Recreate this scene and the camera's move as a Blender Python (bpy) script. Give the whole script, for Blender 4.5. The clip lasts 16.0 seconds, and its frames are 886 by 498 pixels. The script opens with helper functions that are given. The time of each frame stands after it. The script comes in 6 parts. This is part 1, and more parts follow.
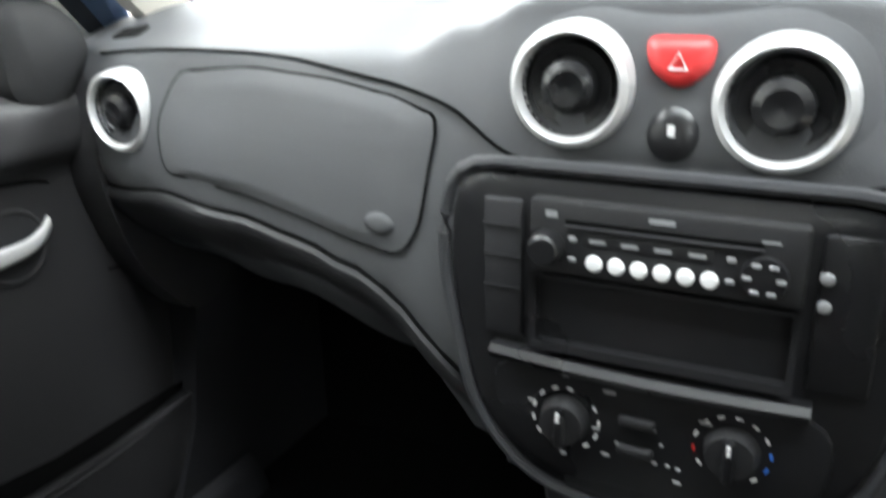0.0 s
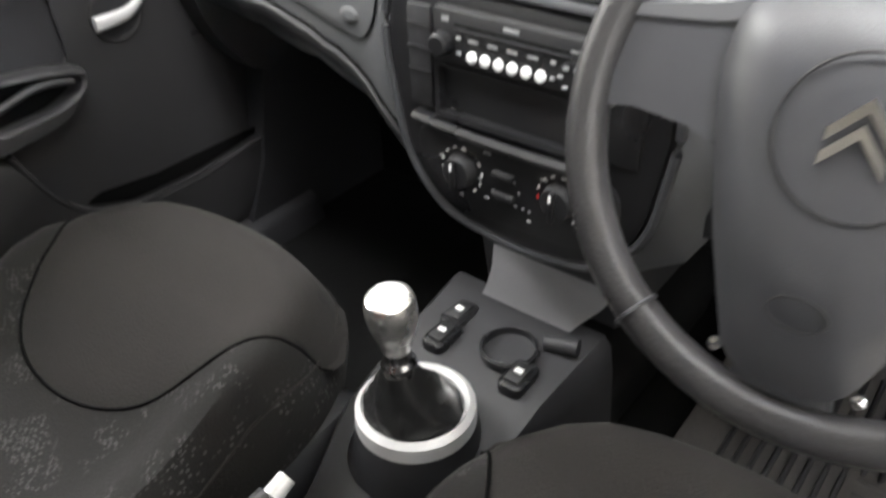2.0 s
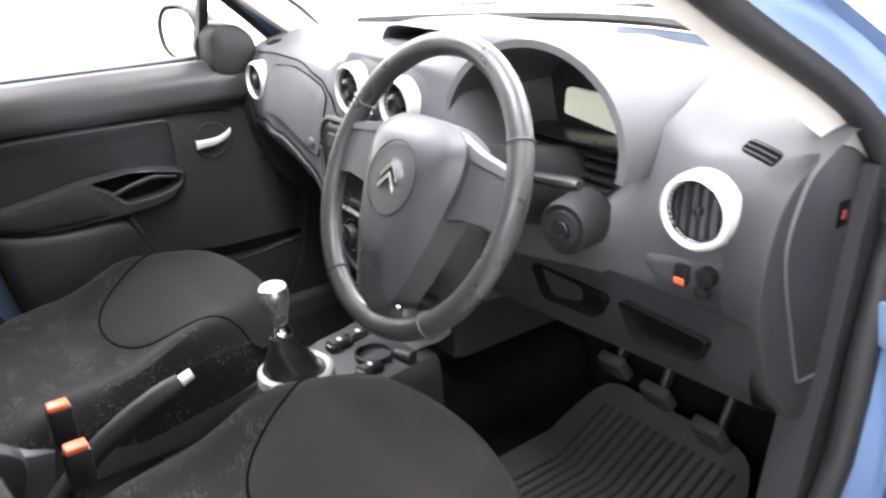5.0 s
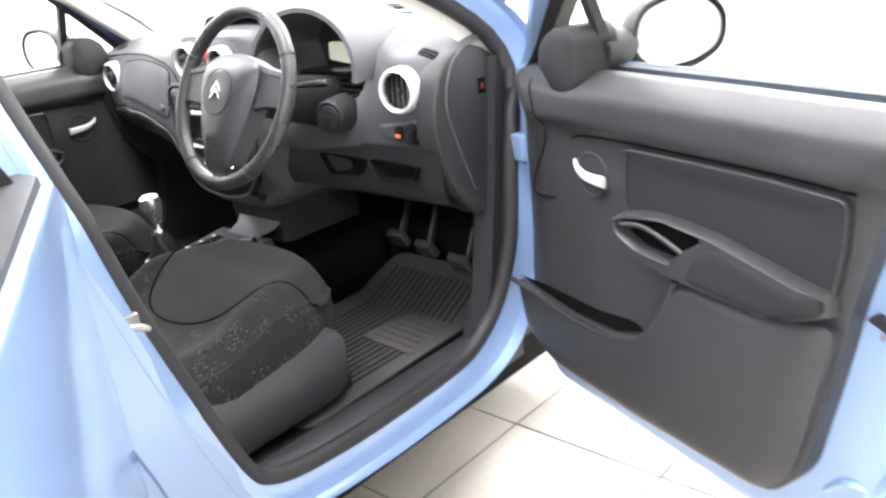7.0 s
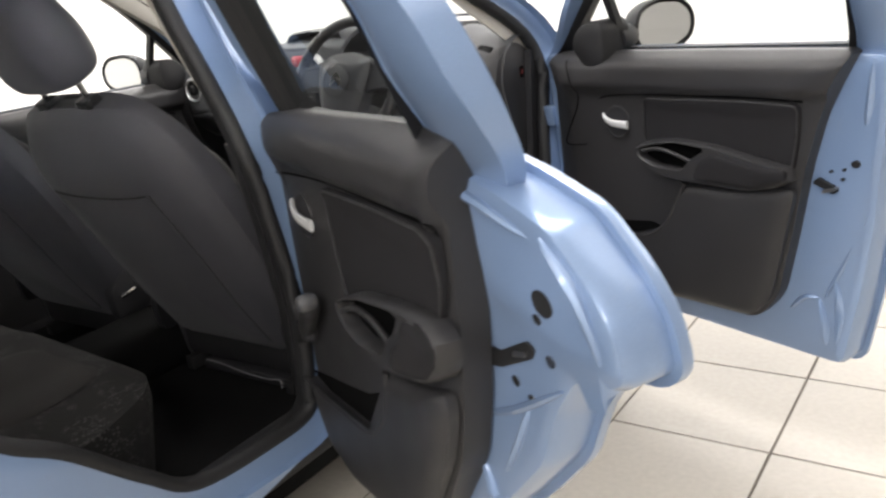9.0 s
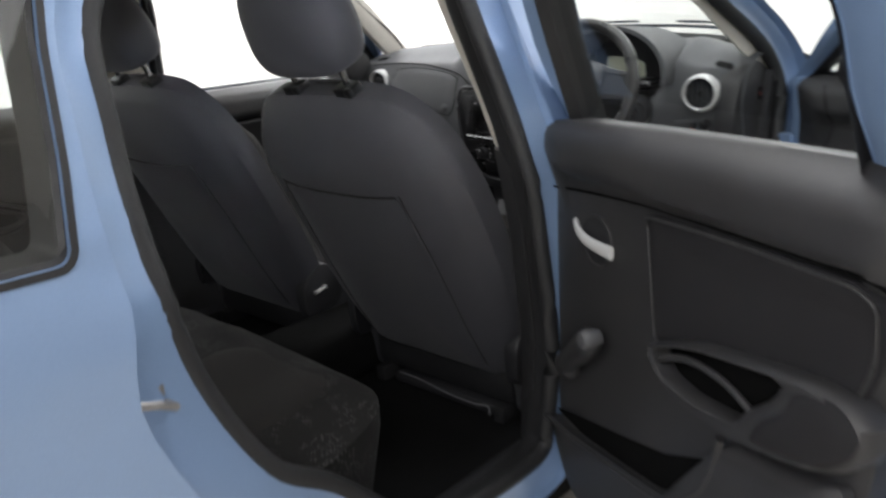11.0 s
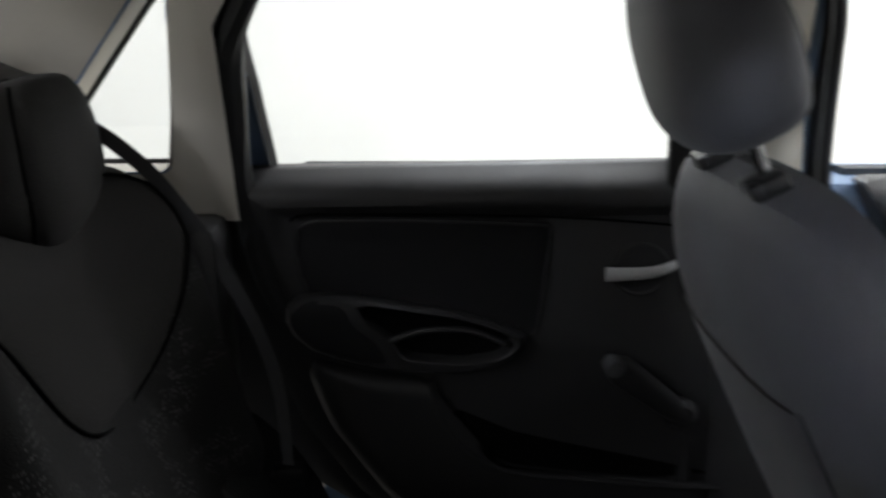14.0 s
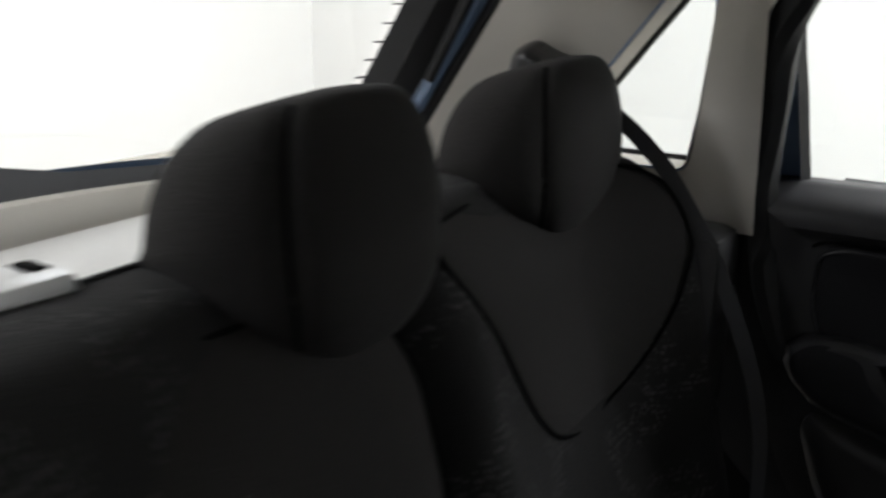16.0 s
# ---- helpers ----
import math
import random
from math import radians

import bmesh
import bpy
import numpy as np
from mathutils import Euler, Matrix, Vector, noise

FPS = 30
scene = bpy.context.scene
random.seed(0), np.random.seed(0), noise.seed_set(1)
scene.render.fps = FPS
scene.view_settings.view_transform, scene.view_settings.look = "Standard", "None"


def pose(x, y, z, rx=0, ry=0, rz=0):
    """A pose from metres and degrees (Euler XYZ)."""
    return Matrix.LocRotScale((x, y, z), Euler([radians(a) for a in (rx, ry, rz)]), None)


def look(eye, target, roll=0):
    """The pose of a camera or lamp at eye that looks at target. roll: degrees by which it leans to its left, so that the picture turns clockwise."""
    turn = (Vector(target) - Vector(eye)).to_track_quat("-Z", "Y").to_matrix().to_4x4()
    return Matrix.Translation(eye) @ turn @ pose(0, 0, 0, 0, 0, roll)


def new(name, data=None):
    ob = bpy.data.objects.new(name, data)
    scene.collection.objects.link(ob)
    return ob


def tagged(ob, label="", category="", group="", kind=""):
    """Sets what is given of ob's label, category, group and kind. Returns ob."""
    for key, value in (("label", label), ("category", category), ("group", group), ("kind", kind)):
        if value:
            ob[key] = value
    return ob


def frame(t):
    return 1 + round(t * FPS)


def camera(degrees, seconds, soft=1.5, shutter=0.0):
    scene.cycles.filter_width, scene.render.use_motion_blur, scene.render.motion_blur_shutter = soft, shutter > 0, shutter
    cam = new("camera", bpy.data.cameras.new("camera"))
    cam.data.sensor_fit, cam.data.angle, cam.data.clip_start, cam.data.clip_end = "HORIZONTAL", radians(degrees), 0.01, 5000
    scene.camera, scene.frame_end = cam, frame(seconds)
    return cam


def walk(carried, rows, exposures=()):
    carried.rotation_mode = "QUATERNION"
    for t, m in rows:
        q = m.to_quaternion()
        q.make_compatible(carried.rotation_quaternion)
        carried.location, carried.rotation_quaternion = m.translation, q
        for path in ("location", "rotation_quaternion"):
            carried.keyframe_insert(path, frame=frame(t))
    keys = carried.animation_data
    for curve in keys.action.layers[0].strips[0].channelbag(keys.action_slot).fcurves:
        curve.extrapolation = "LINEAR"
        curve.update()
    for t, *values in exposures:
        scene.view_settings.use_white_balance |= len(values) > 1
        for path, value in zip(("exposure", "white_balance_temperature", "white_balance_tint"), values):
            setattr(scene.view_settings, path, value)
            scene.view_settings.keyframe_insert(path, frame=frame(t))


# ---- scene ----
cam = camera(57.0, 16.0, soft=2.4, shutter=0.5)
PATH = [
    (0, (0.119, 0.347, 1.096), (-0.735, 2.017, 0.401), -1.6),
    (0.5, (0.157, 0.375, 1.077), (-0.635, 1.939, 0.115), -0.8),
    (1, (0.204, 0.351, 1.069), (-0.567, 1.723, -0.165), 0.6),
    (1.5, (0.295, 0.321, 1.125), (-0.559, 1.546, -0.206), -0.5),
    (2, (0.433, 0.264, 1.199), (-0.6, 1.521, 0.036), -2.2),
    (2.5, (0.548, 0.248, 1.25), (-0.625, 1.527, 0.256), -3.3),
    (3, (0.668, 0.247, 1.283), (-0.632, 1.507, 0.433), -4.3),
    (5.5, (1.339, 0.14, 1.268), (-0.157, 1.238, 0.524), -1.3),
    (6, (1.512, 0.016, 1.229), (0.09, 1.228, 0.514), -2.1),
    (6.5, (1.686, -0.084, 1.21), (0.322, 1.201, 0.51), -4.1),
    (7, (1.852, -0.241, 1.217), (0.572, 1.129, 0.52), -6.0),
    (7.5, (1.919, -0.434, 1.214), (0.738, 1.037, 0.55), -6.0),
    (8, (1.967, -0.688, 1.214), (0.842, 0.841, 0.584), -6.5),
    (8.5, (1.994, -0.893, 1.197), (0.859, 0.635, 0.581), -7.4),
    (10.8, (1.601, -1.163, 1.204), (0.375, 0.299, 0.605), -3.7),
    (11, (1.572, -1.105, 1.212), (0.283, 0.308, 0.627), -3.2),
    (11.5, (1.46, -0.921, 1.235), (0.023, 0.354, 0.68), -3.4),
    (12, (1.257, -0.748, 1.247), (-0.305, 0.395, 0.741), -2.4),
    (12.5, (1.101, -0.65, 1.251), (-0.571, 0.336, 0.769), -1.7),
    (13, (0.905, -0.546, 1.262), (-0.882, 0.197, 0.757), -0.2),
    (13.5, (0.692, -0.434, 1.249), (-1.187, -0.031, 0.696), -0.4),
    (14, (0.492, -0.417, 1.227), (-1.423, -0.363, 0.654), 0.2),
    (14.5, (0.364, -0.406, 1.215), (-1.523, -0.739, 0.64), 0.1),
    (15, (0.204, -0.379, 1.202), (-1.51, -1.217, 0.603), -0.2),
    (15.5, (0.182, -0.38, 1.19), (-1.367, -1.505, 0.612), -1.0),
    (16, (0.385, -0.48, 1.215), (-1.225, -1.501, 0.611), 1.1),
]
EXPOSURES = [(0, 0.5, 6200, 6), (1, 0.55, 6700, 10), (2, 0.85, 6600, 11), (2.6, 1.05, 6150, 11), (3, 1.05, 6150, 12), (5.5, 1.08, 6350, 17), (6.5, 1.15, 6300, 16), (7.2, 0.82, 6400, 14), (8.3, -0.48, 6800, 14), (11, -0.88, 6400, 12), (12, -0.36, 6400, 12), (13, -0.46, 6400, 11), (14, -0.92, 6250, 11), (16, -0.92, 6250, 11)]
walk(cam, [(t, look(eye, target, roll)) for t, eye, target, roll in PATH], EXPOSURES)

# ---- showroom light ----
world = bpy.data.worlds.new("world")
scene.world = world
world.use_nodes = True
world.node_tree.nodes["Background"].inputs[0].default_value = (1.0, 0.98, 0.95, 1)
world.node_tree.nodes["Background"].inputs[1].default_value = 0.3


def ceiling_lamp(x, y, sx, sy, watts, z=3.35):
    data = bpy.data.lights.new("ceiling_lamp", "AREA")
    data.shape, data.size, data.size_y, data.energy = "RECTANGLE", sx, sy, watts
    data.color = (0.975, 0.988, 1.0)
    lamp = new("ceiling_lamp", data)
    lamp.matrix_world = pose(x, y, z)
    return lamp


# unseen overhead area lights, each gain set by what it should brighten or leave dark
LAMP = 150
for lx, gains in ((-3.2, (0.7, 1.4, 2.0)), (0.6, (0.3, 0.9, 1.3)), (3.7, (1.3, 0.15, 0.6))):
    for ly, gain in zip((-3.4, 0.2, 3.2), gains):
        ceiling_lamp(lx, ly, 2.6, 0.9, LAMP * gain)
# one more unseen light behind the car, added to brighten the seat backs
ceiling_lamp(1.6, -4.5, 2.6, 0.9, LAMP * 1.1)
# added narrow beam from behind the car's right side, brightens the upper seat backs
data = bpy.data.lights.new("shop_window_light", "AREA")
data.shape, data.size, data.size_y, data.energy, data.spread = "RECTANGLE", 0.4, 0.4, 1.7, radians(10)
data.color = (0.86, 0.93, 1.0)
new("shop_window_light", data).matrix_world = look((6.1, -3.1, 2.2), (0.1, 0.0, 1.16))


# ---- materials ----
def nodes_of(m):
    return m.node_tree.nodes, m.node_tree.links


def material(name, base, rough=0.5, metal=0.0, vary=0.12, scale=6.0, bump=0.0, bscale=400.0, coat=0.0, sheen=0.0, spec=0.5, grime=0.0):
    """A surface whose colour and gloss vary at a large and a small scale, with fine relief."""
    m = bpy.data.materials.new(name)
    m.use_nodes = True
    n, l = nodes_of(m)
    p = n["Principled BSDF"]
    p.inputs["Metallic"].default_value = metal
    p.inputs["Coat Weight"].default_value = coat
    p.inputs["Coat Roughness"].default_value = 0.08
    p.inputs["Sheen Weight"].default_value = sheen
    p.inputs["Specular IOR Level"].default_value = spec
    tc = n.new("ShaderNodeTexCoord")
    big = n.new("ShaderNodeTexNoise")
    big.inputs["Scale"].default_value = scale
    big.inputs["Detail"].default_value = 6
    fine = n.new("ShaderNodeTexNoise")
    fine.inputs["Scale"].default_value = bscale
    fine.inputs["Detail"].default_value = 3
    l.new(tc.outputs["Object"], big.inputs["Vector"])
    l.new(tc.outputs["Object"], fine.inputs["Vector"])
    add = n.new("ShaderNodeMath")
    add.operation = "MULTIPLY_ADD"
    add.inputs[1].default_value = 0.5
    l.new(fine.outputs["Fac"], add.inputs[0])
    half = n.new("ShaderNodeMath")
    half.operation = "MULTIPLY"
    half.inputs[1].default_value = 0.5
    l.new(big.outputs["Fac"], half.inputs[0])
    l.new(half.outputs[0], add.inputs[2])
    ramp = n.new("ShaderNodeValToRGB")
    ramp.color_ramp.elements[0].position, ramp.color_ramp.elements[1].position = 0.3, 0.7
    ramp.color_ramp.elements[0].color = (*[c * (1 - vary) for c in base], 1)
    ramp.color_ramp.elements[1].color = (*[min(1, c * (1 + vary)) for c in base], 1)
    l.new(add.outputs[0], ramp.inputs[0])
    l.new(ramp.outputs[0], p.inputs["Base Color"])
    mr = n.new("ShaderNodeMapRange")
    mr.inputs[1].default_value, mr.inputs[2].default_value = 0.3, 0.7
    mr.inputs[3].default_value, mr.inputs[4].default_value = max(0.02, rough - 0.06), min(1, rough + 0.06)
    l.new(big.outputs["Fac"], mr.inputs[0])
    l.new(mr.outputs[0], p.inputs["Roughness"])
    if bump:
        b = n.new("ShaderNodeBump")
        b.inputs["Strength"].default_value = bump
        b.inputs["Distance"].default_value = 0.001
        l.new(fine.outputs["Fac"], b.inputs["Height"])
        l.new(b.outputs[0], p.inputs["Normal"])
    return m


def woven(name, base, fleck=None, rough=0.9):
    """Seat cloth: a fine weave, and with fleck a print of short pale dashes in loose patches."""
    m = material(name, base, rough, vary=0.2, scale=9, sheen=0.04, spec=0.15)
    n, l = nodes_of(m)
    p = n["Principled BSDF"]
    tc = n["Texture Coordinate"]
    wave = n.new("ShaderNodeTexVoronoi")
    wave.inputs["Scale"].default_value = 420
    l.new(tc.outputs["Object"], wave.inputs["Vector"])
    b = n.new("ShaderNodeBump")
    b.inputs["Strength"].default_value, b.inputs["Distance"].default_value = 0.5, 0.001
    l.new(wave.outputs["Distance"], b.inputs["Height"])
    l.new(b.outputs[0], p.inputs["Normal"])
    if fleck:
        mp = n.new("ShaderNodeMapping")
        mp.inputs["Scale"].default_value = (430, 125, 125)
        mp.inputs["Rotation"].default_value = (0, 0, 0.25)
        l.new(tc.outputs["Object"], mp.inputs["Vector"])
        v = n.new("ShaderNodeTexVoronoi")
        v.inputs["Randomness"].default_value = 0.55
        v.inputs["Scale"].default_value = 1.0
        l.new(mp.outputs[0], v.inputs["Vector"])
        patch = n.new("ShaderNodeTexNoise")
        patch.inputs["Scale"].default_value = 17
        patch.inputs["Detail"].default_value = 2
        l.new(tc.outputs["Object"], patch.inputs["Vector"])
        dash = n.new("ShaderNodeMapRange")
        dash.inputs[1].default_value, dash.inputs[2].default_value = 0.42, 0.3
        l.new(v.outputs["Distance"], dash.inputs[0])
        where = n.new("ShaderNodeMapRange")
        where.inputs[1].default_value, where.inputs[2].default_value = 0.5, 0.58
        l.new(patch.outputs["Fac"], where.inputs[0])
        pick = n.new("ShaderNodeMath")
        pick.operation = "GREATER_THAN"
        pick.inputs[1].default_value = 0.33
        sep = n.new("ShaderNodeSeparateColor")
        l.new(v.outputs["Color"], sep.inputs[0])
        l.new(sep.outputs[0], pick.inputs[0])
        m1 = n.new("ShaderNodeMath")
        m1.operation = "MULTIPLY"
        l.new(dash.outputs[0], m1.inputs[0])
        l.new(where.outputs[0], m1.inputs[1])
        m2 = n.new("ShaderNodeMath")
        m2.operation = "MULTIPLY"
        l.new(m1.outputs[0], m2.inputs[0])
        l.new(pick.outputs[0], m2.inputs[1])
        mix = n.new("ShaderNodeMix")
        mix.data_type = "RGBA"
        l.new(m2.outputs[0], mix.inputs[0])
        ramp = n["Color Ramp"]
        l.new(ramp.outputs[0], mix.inputs[6])
        mix.inputs[7].default_value = (*fleck, 1)
        l.new(mix.outputs[2], p.inputs["Base Color"])
    return m


def glow(name, colour, strength):
    m = bpy.data.materials.new(name)
    m.use_nodes = True
    p = m.node_tree.nodes["Principled BSDF"]
    p.inputs["Base Color"].default_value = (*colour, 1)
    p.inputs["Emission Color"].default_value = (*colour, 1)
    p.inputs["Emission Strength"].default_value = strength
    return m


def glass(name, tint=(1, 1, 1), reflect=0.06):
    """Thin glazing: clear, with a weak mirror image."""
    m = bpy.data.materials.new(name)
    m.use_nodes = True
    n, l = nodes_of(m)
    n.remove(n["Principled BSDF"])
    t = n.new("ShaderNodeBsdfTransparent")
    t.inputs[0].default_value = (*tint, 1)
    g = n.new("ShaderNodeBsdfGlossy")
    g.inputs["Roughness"].default_value = 0.02
    lw = n.new("ShaderNodeLayerWeight")
    f = n.new("ShaderNodeMath")
    f.operation = "POWER"
    f.inputs[1].default_value = 4.0
    l.new(lw.outputs["Facing"], f.inputs[0])
    f2 = n.new("ShaderNodeMath")
    f2.operation = "MULTIPLY_ADD"
    f2.inputs[1].default_value, f2.inputs[2].default_value = 0.5, reflect
    l.new(f.outputs[0], f2.inputs[0])
    mix = n.new("ShaderNodeMixShader")
    l.new(f2.outputs[0], mix.inputs[0])
    l.new(t.outputs[0], mix.inputs[1])
    l.new(g.outputs[0], mix.inputs[2])
    l.new(mix.outputs[0], n["Material Output"].inputs[0])
    return m


M_DASH = material("dash_plastic", (0.078, 0.080, 0.084), 0.6, vary=0.1, bump=0.35, bscale=900, spec=0.3)
M_DASH_TOP = material("dash_top_plastic", (0.07, 0.071, 0.075), 0.55, vary=0.1, bump=0.35, bscale=900)
M_TRIM = material("door_trim_plastic", (0.027, 0.0264, 0.0276), 0.44, vary=0.12, bump=0.4, bscale=800, spec=0.4)
M_LOW = material("footwell_plastic", (0.017, 0.017, 0.019), 0.55, vary=0.15, bump=0.3, bscale=700)
M_BLACK = material("gloss_black_plastic", (0.012, 0.012, 0.013), 0.3, vary=0.1)
M_MATTBLACK = material("matt_black_plastic", (0.011, 0.011, 0.012), 0.6, vary=0.2, bump=0.2)
M_RUBBER = material("door_seal_rubber", (0.011, 0.011, 0.012), 0.62, vary=0.25, scale=15, bump=0.3, bscale=500)
M_CLOTH = woven("seat_cloth_plain", (0.0225, 0.0208, 0.0198))
M_PRINT = woven("seat_cloth_print", (0.0165, 0.0157, 0.0155), (0.066, 0.066, 0.064))
M_INSERT = material("door_cloth", (0.017, 0.0165, 0.018), 0.85, vary=0.15, bump=0.6, bscale=700, spec=0.2)
# near black: seams, gaps and slots, and painted shade inside pockets and trays
M_SEAM_SHADE = material("seam_and_recess_shade", (0.004, 0.004, 0.004), 0.95, vary=0.2, spec=0.05)
M_POST = material("dark_steel", (0.16, 0.16, 0.165), 0.22, metal=0.9, vary=0.1)
M_BACK = material("seat_back_cloth", (0.043, 0.043, 0.051), 0.6, vary=0.15, bump=0.5, bscale=700, sheen=0.08)
M_CARPET = material("carpet", (0.007, 0.007, 0.007), 0.95, vary=0.35, scale=20, bump=0.9, bscale=500, spec=0.1)
M_MAT = material("rubber_mat", (0.042, 0.039, 0.037), 0.7, vary=0.4, scale=14, bump=0.5, bscale=300)
M_HEEL = material("worn_rubber_pad", (0.05, 0.046, 0.043), 0.75, vary=0.3, scale=30, bump=0.5, bscale=300)
M_BEIGE = material("pale_beige_trim", (0.58, 0.55, 0.49), 0.65, vary=0.06, bump=0.3, bscale=600)
M_SHELF = material("pale_shelf_felt", (0.72, 0.71, 0.69), 0.9, vary=0.08, scale=9, bump=0.5, bscale=500)
M_BLUE = material("blue_metallic_paint", (0.21, 0.305, 0.475), 0.33, metal=0.3, vary=0.05, scale=3, coat=0.9)
M_SILVER = material("silver_plastic", (0.66, 0.66, 0.66), 0.34, metal=0.3, vary=0.05)
M_CHROME = material("chrome", (0.75, 0.75, 0.76), 0.14, metal=1.0, vary=0.03)
M_STEEL = material("bare_steel", (0.33, 0.32, 0.31), 0.4, metal=1.0, vary=0.2, scale=40)
M_LEATHER = material("wheel_leather", (0.035, 0.034, 0.035), 0.31, vary=0.15, scale=20, bump=0.6, bscale=350)
M_HUB = material("wheel_hub_plastic", (0.043, 0.044, 0.048), 0.4, vary=0.08, bump=0.25, bscale=800)
M_RED = material("red_plastic", (0.55, 0.03, 0.03), 0.4, vary=0.08)
M_DARKRED = material("dark_red_print", (0.16, 0.02, 0.02), 0.5, vary=0.1)
M_WHITE = material("white_print", (0.8, 0.8, 0.8), 0.5, vary=0.03)
M_PRINT_GREY = material("grey_print", (0.26, 0.265, 0.27), 0.5, vary=0.05)
M_BLUEPRINT = material("blue_print", (0.05, 0.2, 0.75), 0.5, vary=0.03)
M_ORANGE = material("orange_plastic", (0.8, 0.13, 0.04), 0.45, vary=0.08)
M_GLASS = glass("window_glass", (0.97, 0.99, 0.98))
M_TINT = glass("tinted_window_glass", (0.78, 0.81, 0.80), 0.08)
M_MIRROR = material("mirror_glass", (0.92, 0.93, 0.93), 0.03, metal=1.0, vary=0.01)
M_LCD = glow("lcd_display", (0.70, 0.72, 0.56), 0.18)
M_SCREEN = material("grey_display", (0.2, 0.22, 0.23), 0.15, vary=0.1)
M_KNOB = material("brushed_aluminium", (0.72, 0.71, 0.69), 0.28, metal=0.9, vary=0.05)
M_BELT = material("seat_belt_web", (0.06, 0.06, 0.063), 0.8, vary=0.15, bump=0.6, bscale=900)
M_BOOT = material("gaiter_leather", (0.015, 0.015, 0.015), 0.35, vary=0.3, scale=60, bump=0.5, bscale=250)
M_GREYTRAY = material("grey_tray_lining", (0.13, 0.13, 0.135), 0.6, vary=0.1)
# grey for the unseen east wall, so less light bounces into the car
M_DIMWALL = material("unseen_dim_wall", (0.32, 0.31, 0.3), 0.7, vary=0.05, scale=2)
M_WALL = material("white_wall_paint", (0.86, 0.85, 0.83), 0.7, vary=0.03, scale=2)
M_CEIL = material("white_ceiling_paint", (0.86, 0.85, 0.83), 0.8, vary=0.02, scale=2)
M_TILE = material("cream_floor_tile", (0.47, 0.44, 0.385), 0.2, vary=0.08, scale=2.2, bump=0.05, bscale=60)
M_GROUT = material("tile_grout", (0.12, 0.105, 0.09), 0.9, vary=0.2, scale=12)
M_SKIRT = material("skirting_paint", (0.42, 0.33, 0.26), 0.5, vary=0.06)

for tile_mat in (M_TILE,):
    n, l = nodes_of(tile_mat)
    info = n.new("ShaderNodeObjectInfo")
    hsv = n.new("ShaderNodeHueSaturation")
    mr = n.new("ShaderNodeMapRange")
    mr.inputs[3].default_value, mr.inputs[4].default_value = 0.93, 1.06
    l.new(info.outputs["Random"], mr.inputs[0])
    l.new(mr.outputs[0], hsv.inputs["Value"])
    l.new(n["Color Ramp"].outputs[0], hsv.inputs["Color"])
    l.new(hsv.outputs[0], n["Principled BSDF"].inputs["Base Color"])

# ---- mesh helpers ----
BASE = {}


def thing(name, at, label, category, group="", kind="", turn=0.0):
    """An Empty at the base of a thing, turned by degrees about the upright."""
    ob = new(name)
    ob.empty_display_size = 0.05
    ob.matrix_world = pose(*at, 0, 0, turn)
    BASE[ob] = ob.matrix_world.copy()
    return tagged(ob, label, category, group, kind)


def finish(bm, sharp=38):
    bmesh.ops.recalc_face_normals(bm, faces=bm.faces)
    for f in bm.faces:
        f.smooth = True
    for e in bm.edges:
        if len(e.link_faces) == 2 and e.calc_face_angle(0) > radians(sharp):
            e.smooth = False


def part(name, bm, mat, parent=None, label="", local=False, sharp=38):
    """Links a bmesh as one mesh object under a thing or a part. local: the bmesh is in the thing's own frame already."""
    finish(bm, sharp)
    if parent is not None and not local:
        bm.transform(BASE[parent].inverted())
    mesh = bpy.data.meshes.new(name)
    bm.to_mesh(mesh)
    bm.free()
    mesh.materials.append(mat)
    ob = new(name, mesh)
    if parent is not None:
        ob.parent = parent
        BASE[ob] = BASE[parent]
    if label:
        ob["label"] = label
    return ob


def rbox(x0, x1, y0, y1, z0, z1, r=0.004, seg=2):
    bm = bmesh.new()
    bmesh.ops.create_cube(bm, size=1)
    for v in bm.verts:
        v.co = Vector(((x0 + x1) / 2 + v.co.x * (x1 - x0), (y0 + y1) / 2 + v.co.y * (y1 - y0), (z0 + z1) / 2 + v.co.z * (z1 - z0)))
    if r:
        bmesh.ops.bevel(bm, geom=bm.edges[:], offset=r, segments=seg, affect="EDGES", profile=0.5)
    return bm


def moved(bm, m):
    bm.transform(m)
    return bm


def join(*bms):
    out = bmesh.new()
    for b in bms:
        mesh = bpy.data.meshes.new("tmp")
        b.to_mesh(mesh)
        b.free()
        out.from_mesh(mesh)
        bpy.data.meshes.remove(mesh)
    return out


def loft(rings, closed=True, caps=True):
    bm = bmesh.new()
    rows = [[bm.verts.new(p) for p in ring] for ring in rings]
    k = len(rows[0])
    for a, b in zip(rows, rows[1:]):
        for i in range(k if closed else k - 1):
            j = (i + 1) % k
            bm.faces.new((a[i], a[j], b[j], b[i]))
    if caps:
        for row in (rows[0], rows[-1]):
            bm.faces.new(row)
    return bm


def lathe(profile, m, n=32, caps=True):
    """Turns (radius, height) about the local z of the pose m."""
    rings = []
    for r, h in profile:
        rings.append([m @ Vector((r * math.cos(2 * math.pi * i / n), r * math.sin(2 * math.pi * i / n), h)) for i in range(n)])
    return loft(rings, True, caps)


